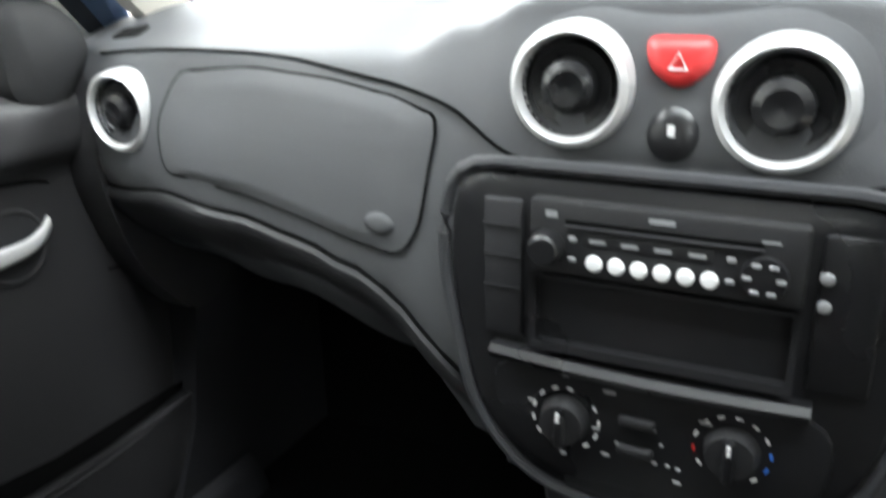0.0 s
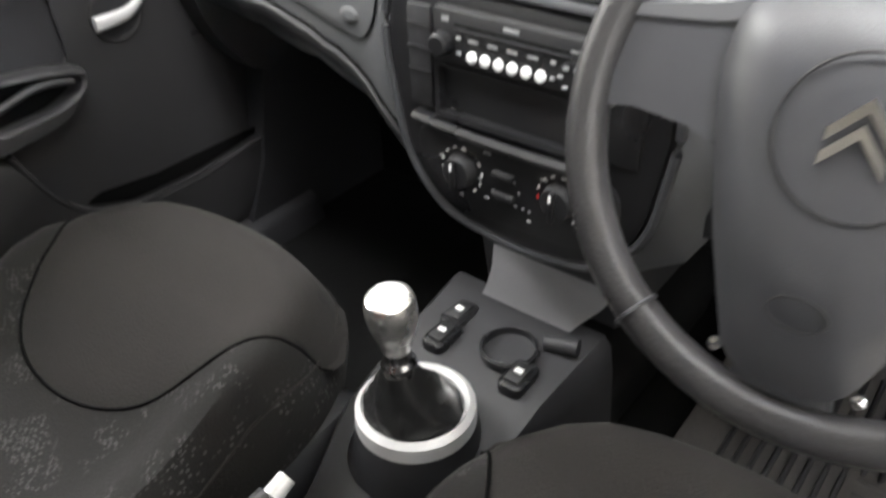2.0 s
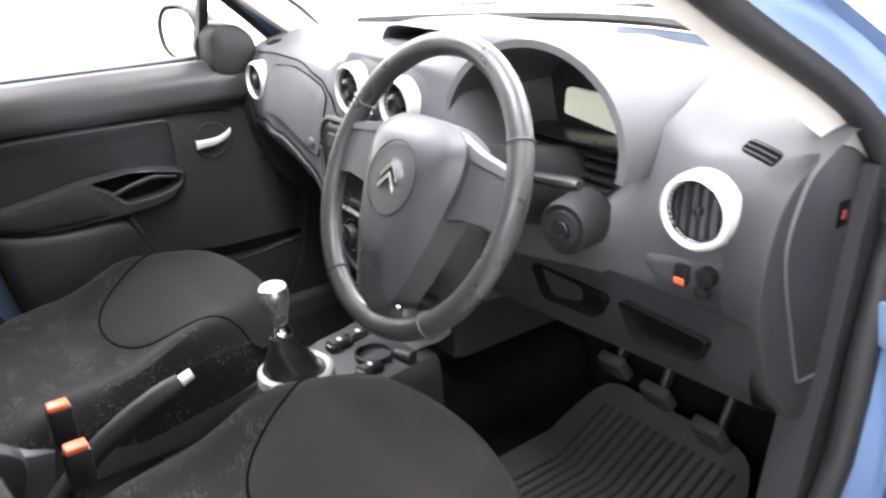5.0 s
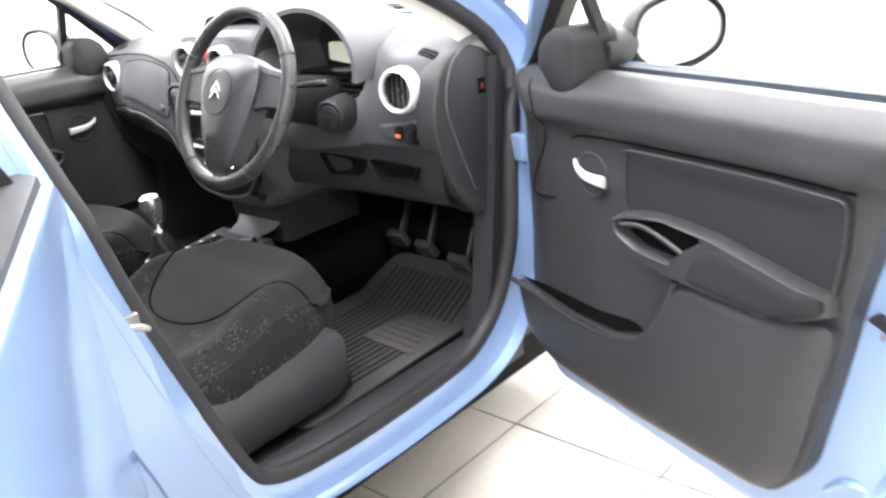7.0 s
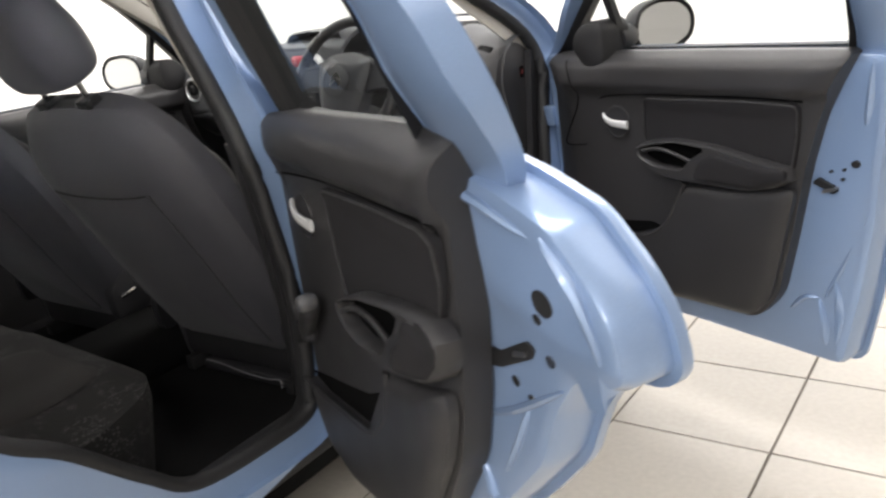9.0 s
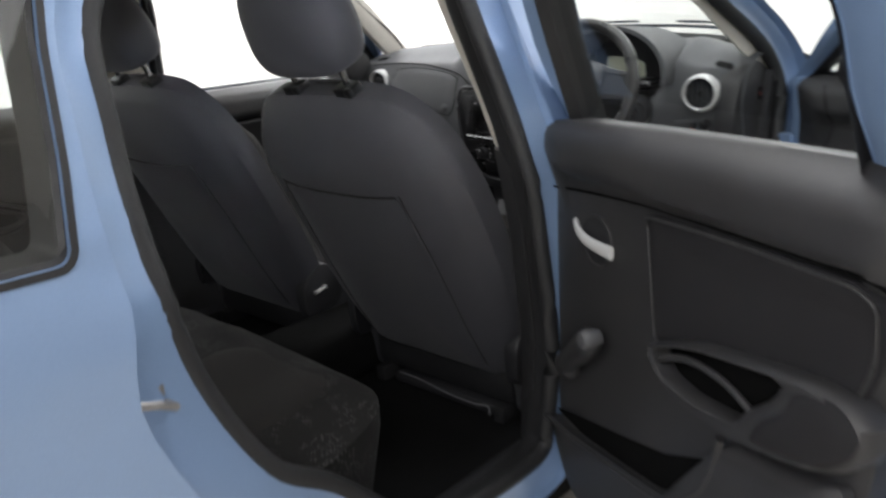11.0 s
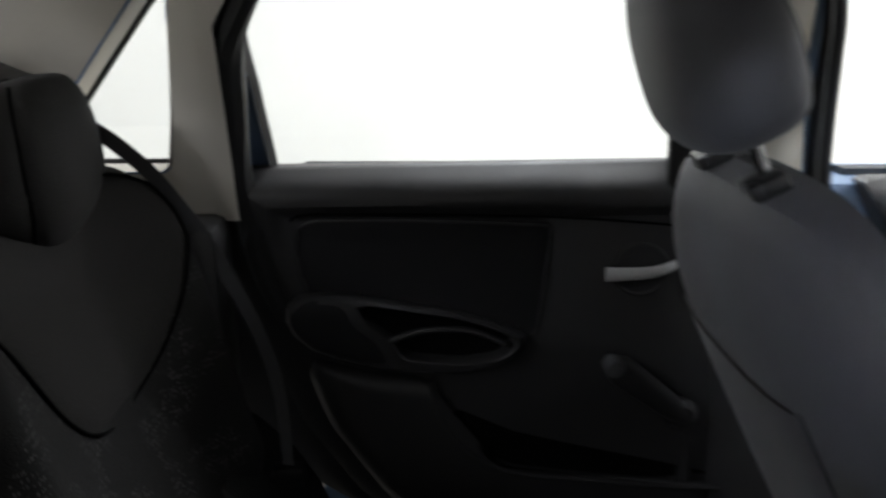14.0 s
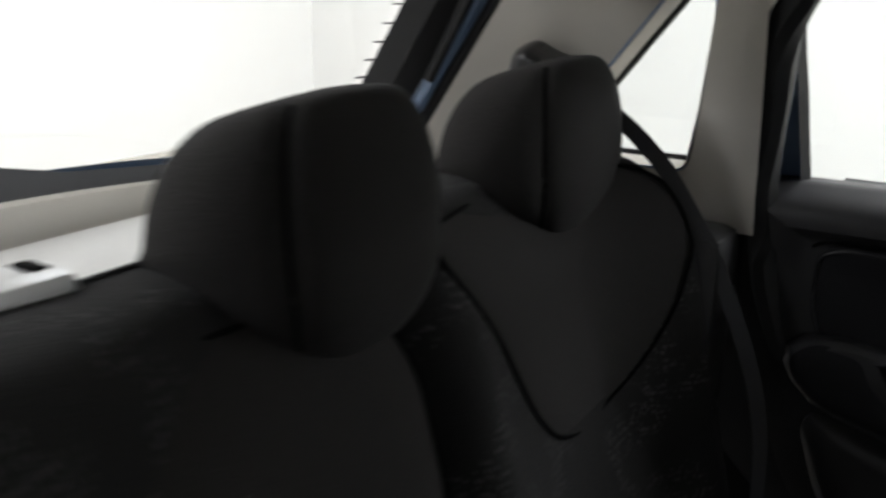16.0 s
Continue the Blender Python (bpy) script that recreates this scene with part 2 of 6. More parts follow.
def spline(pts, n, closed=False):
    """Catmull-Rom through the points, n samples."""
    pts = [Vector(p) for p in pts]
    k = len(pts)
    out = []
    spans = k if closed else k - 1
    for s in range(n):
        u = s / n * spans if closed else s / (n - 1) * spans
        i = min(int(u), spans - 1)
        f = u - i
        if closed:
            a, b, c, d = (pts[(i + o) % k] for o in (-1, 0, 1, 2))
        else:
            a, b, c, d = (pts[min(max(i + o, 0), k - 1)] for o in (-1, 0, 1, 2))
        out.append(0.5 * ((2 * b) + (c - a) * f + (2 * a - 5 * b + 4 * c - d) * f * f + (3 * b - a - 3 * c + d) * f**3))
    return out


def tube(pts, r, n=8, closed=False, flat=1.0):
    """A rod along points; flat squeezes it across."""
    pts = [Vector(p) for p in pts]
    rings, up = [], Vector((0, 0, 1))
    k = len(pts)
    for i, p in enumerate(pts):
        a = pts[(i - 1) % k] if closed or i else p
        b = pts[(i + 1) % k] if closed or i < k - 1 else p
        t = (b - a).normalized()
        side = t.cross(up)
        if side.length < 0.1:
            side = t.cross(Vector((1, 0, 0)))
        side.normalize()
        top = side.cross(t).normalized()
        rr = r[i] if isinstance(r, (list, tuple)) else r
        rings.append([p + side * (rr * math.cos(2 * math.pi * j / n)) + top * (rr * flat * math.sin(2 * math.pi * j / n)) for j in range(n)])
    if closed:
        rings.append(rings[0])
        bm = loft(rings, True, False)
        bmesh.ops.remove_doubles(bm, verts=bm.verts, dist=1e-6)
        return bm
    return loft(rings)


def rounded(pts, r, seg=4):
    """A polygon in the plane with its corners rounded."""
    out = []
    k = len(pts)
    for i, p in enumerate(pts):
        p, a, b = Vector(p), Vector(pts[i - 1]), Vector(pts[(i + 1) % k])
        da, db = a - p, b - p
        q = min(r, da.length * 0.45, db.length * 0.45)
        s, e = p + da.normalized() * q, p + db.normalized() * q
        for j in range(seg + 1):
            f = j / seg
            out.append((1 - f) ** 2 * s + 2 * f * (1 - f) * p + f * f * e)
    return out


def slab(outline, a0, a1, place, bevel=0.0):
    """A polygon drawn in the plane, thickened from a0 to a1. place(u, v, a) gives the point."""
    rings = []
    c = sum((Vector(p) for p in outline), Vector((0, 0))) / len(outline)

    def ring(a, inset):
        pts = []
        k = len(outline)
        for i, p in enumerate(outline):
            p, before, after = Vector(p), Vector(outline[i - 1]), Vector(outline[(i + 1) % k])
            t = after - before
            nrm = Vector((t.y, -t.x)).normalized() if t.length > 1e-9 else Vector((0, 0))
            if nrm.dot(p - c) > 0:
                nrm = -nrm
            q = p + nrm * inset
            pts.append(place(q.x, q.y, a))
        return pts

    s = 1 if a1 > a0 else -1
    if bevel:
        rings = [ring(a0, 0), ring(a1 - s * bevel, 0), ring(a1 - s * bevel * 0.3, bevel * 0.3), ring(a1, bevel)]
    else:
        rings = [ring(a0, 0), ring(a1, 0)]
    return loft(rings)


def dome(outline, fun, rings=8, skirt=None, edge=0.0):
    """A surface over a star-shaped outline: fun(u, v, e) gives the point, e the share of the way to the rim; skirt(u, v) an outer lower ring."""
    c = sum((Vector(p) for p in outline), Vector((0, 0))) / len(outline)
    bm = bmesh.new()
    mid = bm.verts.new(fun(c.x, c.y, 0.0))
    rows = []
    for k in range(1, rings + 1):
        e = k / rings
        e = 1 - (1 - e) ** 1.35
        rows.append([bm.verts.new(fun(*(c + (Vector(p) - c) * e), e)) for p in outline])
    if skirt:
        for s in skirt if isinstance(skirt, (list, tuple)) else [skirt]:
            rows.append([bm.verts.new(s(*Vector(p))) for p in outline])
    m = len(outline)
    for i in range(m):
        bm.faces.new((mid, rows[0][i], rows[0][(i + 1) % m]))
    for a, b in zip(rows, rows[1:]):
        for i in range(m):
            j = (i + 1) % m
            bm.faces.new((a[i], b[i], b[j], a[j]))
    return bm


def interp(table, x):
    """Linear look-up in rows of (x, value, ...)."""
    if x <= table[0][0]:
        return table[0][1:]
    for a, b in zip(table, table[1:]):
        if x <= b[0]:
            f = (x - a[0]) / (b[0] - a[0])
            f = f * f * (3 - 2 * f)
            return tuple(p + (q - p) * f for p, q in zip(a[1:], b[1:]))
    return table[-1][1:]


def smooth_rows(rows, n):
    """More rows along a smooth curve through rows of (height, width, depth, offset)."""
    size = spline([r[:3] for r in rows], n)
    off = spline([(r[3], 0, 0) for r in rows], n)
    return [(s.x, max(s.y, 0.004), max(s.z, 0.003), o.x) for s, o in zip(size, off)]


def step(a, b, x):
    """A soft step from 0 at a to 1 at b."""
    f = min(1, max(0, (x - a) / (b - a)))
    return f * f * (3 - 2 * f)


# ---- the showroom ----
X0, X1, Y0, Y1, ZC = -5.4, 6.2, -5.6, 4.25, 3.4
TS, TX, TY = 0.42, 1.095, 0.812
floor = part("floor", rbox(X0 - 0.2, X1 + 0.2, Y0 - 0.2, Y1 + 0.2, -0.12, -0.004, 0), M_GROUT)
tagged(floor, "cream ceramic tile floor with dark grout", "floor", kind="structure")
wall_n = tagged(part("wall_north", rbox(X0, X1, Y1, Y1 + 0.2, 0, ZC, 0), M_WALL), "plain white painted showroom wall", "wall", kind="structure")
wall_s = tagged(part("wall_south", rbox(X0, X1, Y0 - 0.2, Y0, 0, ZC, 0), M_WALL), "plain white painted showroom wall", "wall", kind="structure")
# out of view; grey only to weaken the bounce from the right
wall_e = tagged(part("wall_east", rbox(X1, X1 + 0.2, Y0, Y1, 0, ZC, 0), M_DIMWALL), "unseen showroom wall, greyed to cut the light it throws back", "wall", kind="structure")
wall_w = tagged(part("wall_west", rbox(X0 - 0.2, X0, Y0, Y1, 0, ZC, 0), M_WALL), "plain white painted showroom wall", "wall", kind="structure")
tagged(part("ceiling", rbox(X0 - 0.2, X1 + 0.2, Y0 - 0.2, Y1 + 0.2, ZC, ZC + 0.2, 0), M_CEIL), "plain white ceiling", "ceiling", kind="structure")
tagged(part("baseboard", rbox(X0, X1, Y1 - 0.015, Y1 - 0.001, 0.0, 0.09, 0.004), M_SKIRT), "brown painted skirting board", "baseboard", kind="structure")

# ---- the car's shell ----
OPEN_F = [(1.20, 0.99), (0.95, 1.17), (0.66, 1.33), (0.42, 1.395), (0.13, 1.40), (0.16, 1.20), (0.208, 0.96), (0.284, 0.67), (0.38, 0.42),
          (0.44, 0.35), (0.60, 0.325), (0.85, 0.325), (1.02, 0.35), (1.12, 0.46), (1.17, 0.72)]
OPEN_R = [(-0.08, 1.40), (-0.35, 1.39), (-0.58, 1.33), (-0.68, 1.22), (-0.70, 1.10), (-0.705, 0.98), (-0.68, 0.82), (-0.60, 0.66), (-0.50, 0.58),
          (-0.38, 0.46), (-0.28, 0.38), (-0.1, 0.36), (0.03, 0.37), (0.045, 0.45), (0.03, 0.70), (0.0, 0.93), (-0.03, 1.16)]
QUARTER = [(-0.792, 0.988), (-1.01, 0.988), (-0.935, 1.07), (-0.862, 1.155), (-0.792, 1.235), (-0.757, 1.268), (-0.737, 1.262), (-0.755, 1.19), (-0.772, 1.08)]


def side_x(y, z):
    """Half the car's width at a height: bulged below the windows, leaning in above them."""
    (x,) = interp([(0.2, 0.79), (0.35, 0.81), (0.6, 0.835), (0.9, 0.825), (1.0, 0.80)], z)
    if z > 1.0:
        x = 0.80 - 0.34 * (z - 1.0)
    if y < -0.9:
        x -= 0.16 * ((y + 0.9) / 0.7) ** 2
    if y > 1.3:
        x -= 0.2 * ((y - 1.3) / 0.9) ** 2
    return x


def flat_offset(loop, d):
    """A closed loop in the plane pushed outwards by d."""
    k = len(loop)
    area = sum(a.x * b.y - b.x * a.y for a, b in zip(loop, loop[1:] + loop[:1]))
    out = []
    for i, p in enumerate(loop):
        t = (loop[(i + 1) % k] - loop[i - 1]).normalized()
        nrm = Vector((t.y, -t.x)) * (1 if area > 0 else -1)
        out.append(p + nrm * d)
    return out


def arch(cy, cz, r, a0, a1, n=12):
    return [(cy + r * math.cos(radians(a0 + (a1 - a0) * i / n)), cz + r * math.sin(radians(a0 + (a1 - a0) * i / n))) for i in range(n + 1)]


loop_f = [Vector(p) for p in spline([(*p, 0) for p in OPEN_F], 90, True)]
loop_r = [Vector(p) for p in spline([(*p, 0) for p in OPEN_R], 90, True)]
loop_f, loop_r = flat_offset([p.xy for p in loop_f], 0.012), [p.xy for p in loop_r]
loop_q = rounded(QUARTER, 0.014)
OUTLINE = [(2.12, 0.32), (2.16, 0.62), (1.98, 0.83), (1.60, 0.97), (1.27, 1.045), (0.98, 1.215), (0.68, 1.38), (0.42, 1.445), (0.0, 1.465), (-0.5, 1.455),
           (-0.85, 1.42), (-1.06, 1.36), (-1.20, 1.15), (-1.30, 1.0), (-1.45, 0.86), (-1.52, 0.5), (-1.44, 0.34), *arch(-0.91, 0.30, 0.33, 5, 165), (-0.56, 0.22), (1.2, 0.22),
           *arch(1.56, 0.30, 0.33, 170, 10)]

car = thing("car_body", (0, 0, 0), "light blue five-door hatchback body with two doors open", "car")


def inside(p, loop):
    """Whether a point of the plane lies within a closed loop."""
    hit = False
    for a, b in zip(loop, loop[1:] + loop[:1]):
        if (a[1] > p[1]) != (b[1] > p[1]) and p[0] < a[0] + (p[1] - a[1]) / (b[1] - a[1]) * (b[0] - a[0]):
            hit = not hit
    return hit


def cut_holes(bm, outer, holes):
    """Takes away the faces that lie in a hole or outside the outline."""
    gone = []
    for f in bm.faces:
        c = f.calc_center_median()
        if not inside((c.x, c.y), outer) or any(inside((c.x, c.y), h) for h in holes):
            gone.append(f)
    bmesh.ops.delete(bm, geom=gone, context="FACES")


def flange(loop):
    """The edge of the outer skin round a door opening, further off at the rear wheel."""
    near, wide = flat_offset(loop, 0.045), flat_offset(loop, 0.078)
    return [a.lerp(b, step(0.95, 0.82, p.y) * step(-0.28, -0.5, p.x)) for a, b, p in zip(near, wide, loop)]


def side_skin(sgn):
    bm = bmesh.new()
    for loop in ([Vector(p) for p in OUTLINE], flange(loop_f), flange(loop_r), loop_q):
        vs = [bm.verts.new((p[0], p[1], 0)) for p in loop]
        for a, b in zip(vs, vs[1:] + vs[:1]):
            bm.edges.new((a, b))
    bmesh.ops.triangle_fill(bm, use_beauty=True, use_dissolve=False, edges=bm.edges[:])
    cut_holes(bm, [Vector(p) for p in OUTLINE], [flange(loop_f), flange(loop_r), loop_q])
    for k in range(24):
        bmesh.ops.bisect_plane(bm, geom=bm.verts[:] + bm.edges[:] + bm.faces[:], plane_co=(0, 0.25 + 0.05 * k, 0), plane_no=(0, 1, 0))
    for y in (-1.4, -1.25, -1.1, -0.95, 1.35, 1.5, 1.65, 1.8, 1.95):
        bmesh.ops.bisect_plane(bm, geom=bm.verts[:] + bm.edges[:] + bm.faces[:], plane_co=(y, 0, 0), plane_no=(1, 0, 0))
    for v in bm.verts:
        y, z = v.co.x, v.co.y
        v.co = Vector((sgn * side_x(y, z), y, z))
    back = bmesh.ops.duplicate(bm, geom=bm.verts[:] + bm.edges[:] + bm.faces[:])
    for g in back["geom"]:
        if isinstance(g, bmesh.types.BMVert):
            g.co.x -= sgn * 0.004
    return bm


def jamb(loop, sgn):
    big = flange(loop)
    mid = flat_offset(loop, 0.03)
    deep = 1.0 if loop is loop_f else 0.62
    rings = [[Vector((sgn * (side_x(*p) - d * deep), p[0], p[1])) for p in lp] for lp, d in ((big, 0.0), (big, 0.03), (mid, 0.045), (loop, 0.055), (loop, 0.085))]
    return loft(rings, True, False)


for sgn in (1, -1):
    part("side_panel", side_skin(sgn), M_BLUE, car, sharp=60)
    for loop in (loop_f, loop_r):
        part("door_frame", jamb(loop, sgn), M_BLUE, car)
        at, thick = (0.072, 0.019) if loop is loop_f else (0.046, 0.0155)
        seal = tube([(sgn * (side_x(*p) - at), p[0], p[1]) for p in flat_offset(loop, -0.006)], thick, 10, True)
        part("door_seal", seal, M_RUBBER, car, "black rubber door seal")
        if sgn < 0 and loop is loop_r:
            lip = tube([(sgn * (side_x(*p) - 0.105), p[0], p[1]) for p in flat_offset(loop, -0.022)], 0.021, 8, True)
            part("door_seal", lip, M_RUBBER, car, "black rubber door seal")
        inner = [[Vector((sgn * (side_x(*p) - d), p[0], p[1])) for p in lp] for lp, d in ((flat_offset(loop, 0.0), at), (flat_offset(loop, 0.002), 0.09), (flat_offset(loop, 0.016), 0.112))]
        part("seal_trim", loft(inner, True, False), M_MATTBLACK, car)

# outer skin of the centre pillars
for sgn in (1, -1):
    rows = []
    for z in np.linspace(0.32, 1.42, 23):
        (yf0,) = interp([(0.30, 0.40), (0.42, 0.335), (0.67, 0.233), (0.96, 0.158), (1.20, 0.111), (1.42, 0.08)], z)
        (yr0,) = interp([(0.30, 0.09), (0.45, 0.088), (0.70, 0.073), (0.93, 0.043), (1.16, 0.012), (1.42, -0.035)], z)
        rows.append([Vector((sgn * (side_x(0, z) - 0.001 - 0.004 * (abs(t - 0.45) < 0.06)), yr0 + (yf0 - yr0) * t, z)) for t in (0, 0.2, 0.38, 0.40, 0.45, 0.5, 0.52, 0.7, 0.85, 1)])
    part("b_pillar_skin", loft(rows, False, False), M_BLUE, car)

# roof and headliner
roof_edge = [(0.62, 1.40), (0.42, 1.445), (0.0, 1.465), (-0.5, 1.455), (-0.85, 1.42), (-1.06, 1.36)]


def roof_sheet(drop, inset):
    rings = []
    for y, z in [tuple(p.xy) for p in spline([(*p, 0) for p in roof_edge], 24)]:
        w = side_x(y, z) - inset
        rings.append([Vector((w * t, y, z - drop + 0.05 * (1 - t * t))) for t in np.linspace(-1, 1, 17)])
    return loft(rings, False, False)


part("roof", join(roof_sheet(0.0, 0.0), roof_sheet(0.004, 0.0)), M_BLUE, car)
part("headliner", join(roof_sheet(0.035, 0.03), roof_sheet(0.03, 0.03)), M_BEIGE, car, "pale beige cloth headliner")

# floor pan, tunnel, bulkhead, sills
part("floor_pan", rbox(-0.74, 0.74, -1.45, 1.5, 0.2, 0.285, 0.01), M_CARPET, car, "dark carpet")
part("tunnel", rbox(-0.11, 0.11, -0.5, 1.4, 0.27, 0.42, 0.05, 4), M_CARPET, car)
part("bulkhead", rbox(-0.74, 0.74, 1.42, 1.5, 0.22, 1.0, 0.02), M_CARPET, car)
for sgn in (1, -1):
    sill = [(sgn * x, z) for x, z in ((0.64, 0.28), (0.66, 0.335), (0.70, 0.345), (0.735, 0.335), (0.745, 0.24), (0.66, 0.22))]
    part("sill_cover", slab(rounded(sill, 0.015), -0.45, 1.2, lambda u, v, a: Vector((u, a, v))), M_LOW, car, "dark plastic sill cover")
    # trims of the pillars
    upper = []
    slim = 0.075 if sgn < 0 else 0.03
    for z in (0.955, 1.05, 1.15, 1.25, 1.35, 1.42):
        (yf, yr) = interp([(0.955, 0.245, 0.015), (1.16, 0.20, -0.02), (1.40, 0.165, -0.07), (1.42, 0.165, -0.07)], z)
        yf -= slim
        x = side_x(0, z)
        deep = 0.012 if sgn > 0 else 0.0
        upper.append([Vector((sgn * (x - d), y, z)) for d, y in ((0.085, yf), (0.12, yf - 0.02), (0.14, yf - 0.06), (0.14 + deep, yr + 0.06), (0.13 + deep, yr + 0.025), (0.085, yr))])
    part("b_pillar_upper_trim", loft(upper), M_BEIGE, car, "pale beige pillar trim")
    lower = []
    for z in (0.30, 0.45, 0.6, 0.8, 0.953):
        yf, yr = interp([(0.3, 0.45, 0.06), (0.42, 0.37, 0.05), (0.67, 0.285, 0.03), (0.953, 0.222, 0.0)], z)
        x = side_x(0, z)
        lower.append([Vector((sgn * (x - d), y, z)) for d, y in ((0.085, yf), (0.13, yf - 0.02), (0.155, yf - 0.06), (0.155, yr + 0.06), (0.13, yr + 0.02), (0.085, yr))])
    part("b_pillar_lower_trim", loft(lower), M_TRIM, car)
    apil = []
    for y, z in ((1.27, 0.965), (1.16, 1.045), (0.96, 1.185), (0.68, 1.34), (0.44, 1.405)):
        x = side_x(y, z) - 0.10
        apil.append([Vector((sgn * (x + dx), y + dy, z + dz)) for dx, dy, dz in ((0.008, -0.040, -0.028), (-0.006, -0.038, -0.022), (-0.016, -0.01, 0.0), (-0.008, 0.03, 0.02), (0.02, 0.03, 0.02))])
    part("a_pillar_trim", loft(apil), M_BEIGE, car, "pale beige pillar trim")
    # quarter panel lining with its window
    bm = bmesh.new()
    rim = [(-0.686, 0.918), (-0.686, 1.0), (-0.684, 1.20), (-0.58, 1.36), (-0.60, 1.43), (-0.85, 1.40), (-1.05, 1.35), (-1.19, 1.16), (-1.34, 0.98), (-1.36, 0.89), (-0.98, 0.912)]
    for loop in (rim, flat_offset(loop_q, 0.004)):
        vs = [bm.verts.new((p[0], p[1], 0)) for p in loop]
        for a, b in zip(vs, vs[1:] + vs[:1]):
            bm.edges.new((a, b))
    bmesh.ops.triangle_fill(bm, use_beauty=True, use_dissolve=False, edges=bm.edges[:])
    cut_holes(bm, [Vector(p) for p in rim], [loop_q])
    for k in range(10):
        bmesh.ops.bisect_plane(bm, geom=bm.verts[:] + bm.edges[:] + bm.faces[:], plane_co=(0, 0.92 + 0.05 * k, 0), plane_no=(0, 1, 0))
    for y in (-0.71, -0.735, -0.76, -0.79, -0.85, -0.95, -1.05, -1.15):
        bmesh.ops.bisect_plane(bm, geom=bm.verts[:] + bm.edges[:] + bm.faces[:], plane_co=(y, 0, 0), plane_no=(1, 0, 0))
    for v in bm.verts:
        y, z = v.co.x, v.co.y
        v.co = Vector((sgn * (side_x(y, z) - (0.086 + 0.045 * step(-0.79, -0.70, y) + 0.035 * step(-0.98, -1.2, y))), y, z))
    part("quarter_trim", bm, M_BEIGE, car, "pale beige rear pillar trim", sharp=30)
    ql = [[Vector((sgn * (side_x(*p) - d), p[0], p[1])) for p in loop_q] for d in (0.018, 0.05, 0.088)]
    part("quarter_frame", loft(ql, True, False), M_BEIGE if sgn < 0 else M_MATTBLACK, car, "window reveal")
    part("quarter_seal", tube([(sgn * (side_x(*p) - 0.012), p[0], p[1]) for p in loop_q], 0.007, 6, True), M_RUBBER, car)
    border = [[Vector((sgn * (side_x(*p) + 0.003), p[0], p[1])) for p in lp] for lp in (flat_offset(loop_q, 0.008), loop_q)]
    part("quarter_border", loft(border, True, False), M_MATTBLACK, car)
    pane = part("quarter_window", dome(loop_q, lambda u, v, e: Vector((sgn * (side_x(u, v) - 0.008), u, v)), 3), M_TINT, car)
    pane.visible_shadow = False
    part("lower_quarter_trim", rbox(*sorted((sgn * 0.60, sgn * 0.70)), -1.25, -0.70, 0.28, 0.932, 0.02), M_TRIM, car)
    kick = [(1.02, 0.28), (1.10, 0.45), (1.15, 0.72), (1.18, 0.98), (1.45, 0.98), (1.45, 0.28)]
    part("kick_panel", slab(kick, sgn * 0.68, sgn * 0.735, lambda u, v, a: Vector((a, u, v))), M_LOW, car)
    wheel_arch = lathe([(0.36, -0.1), (0.36, 0.12), (0.30, 0.14)], pose(sgn * 0.62, -0.91, 0.30, 0, 90, 0), 28)
    part("wheel_arch", wheel_arch, M_MATTBLACK, car)

# glass front and rear, bonnet, tailgate
def sheet(rows):
    return loft([[Vector(p) for p in row] for row in rows], False, False)


def across(w, y0, y1, z0, z1, n=15):
    """A row from left to right, bowed from (y0, z0) at its ends to (y1, z1) in the middle."""
    return [(w * t, y0 + (y1 - y0) * (1 - t * t), z0 + (z1 - z0) * (1 - t * t)) for t in np.linspace(-1, 1, n)]


screen = [across(0.70 + (0.595 - 0.70) * f, 1.33 + (0.60 - 1.33) * f, 1.66 + (0.62 - 1.66) * f, 1.03 + 0.375 * f, 1.05 + (1.45 - 1.05) * f) for f in np.linspace(0, 1, 8)]
pane = part("windscreen", sheet(screen), M_GLASS, car)
pane.visible_shadow = False
part("windscreen_seal", tube(screen[0], 0.012, 6), M_RUBBER, car)
bonnet = [across(0.72 - 0.16 * f**2, 1.34 + 0.74 * f, 1.67 + 0.50 * f, 1.015 - 0.30 * f**1.6, 1.035 - 0.30 * f**1.6) for f in np.linspace(0, 1, 9)]
part("bonnet", sheet(bonnet), M_BLUE, car)
part("front_panel", sheet([bonnet[-1], [(x, y + 0.04, 0.5) for x, y, z in bonnet[-1]], [(x, y, 0.25) for x, y, z in bonnet[-1]]]), M_BLUE, car)
rg = [across(0.475 + 0.015 * f, -1.01 - 0.24 * f, -1.06 - 0.27 * f, 1.34 - 0.355 * f, 1.37 - 0.355 * f) for f in np.linspace(0, 1, 7)]
pane = part("rear_window", sheet(rg), M_GLASS, car)
pane.visible_shadow = False
left_edge, right_edge = [r[0] for r in rg], [r[-1] for r in rg]
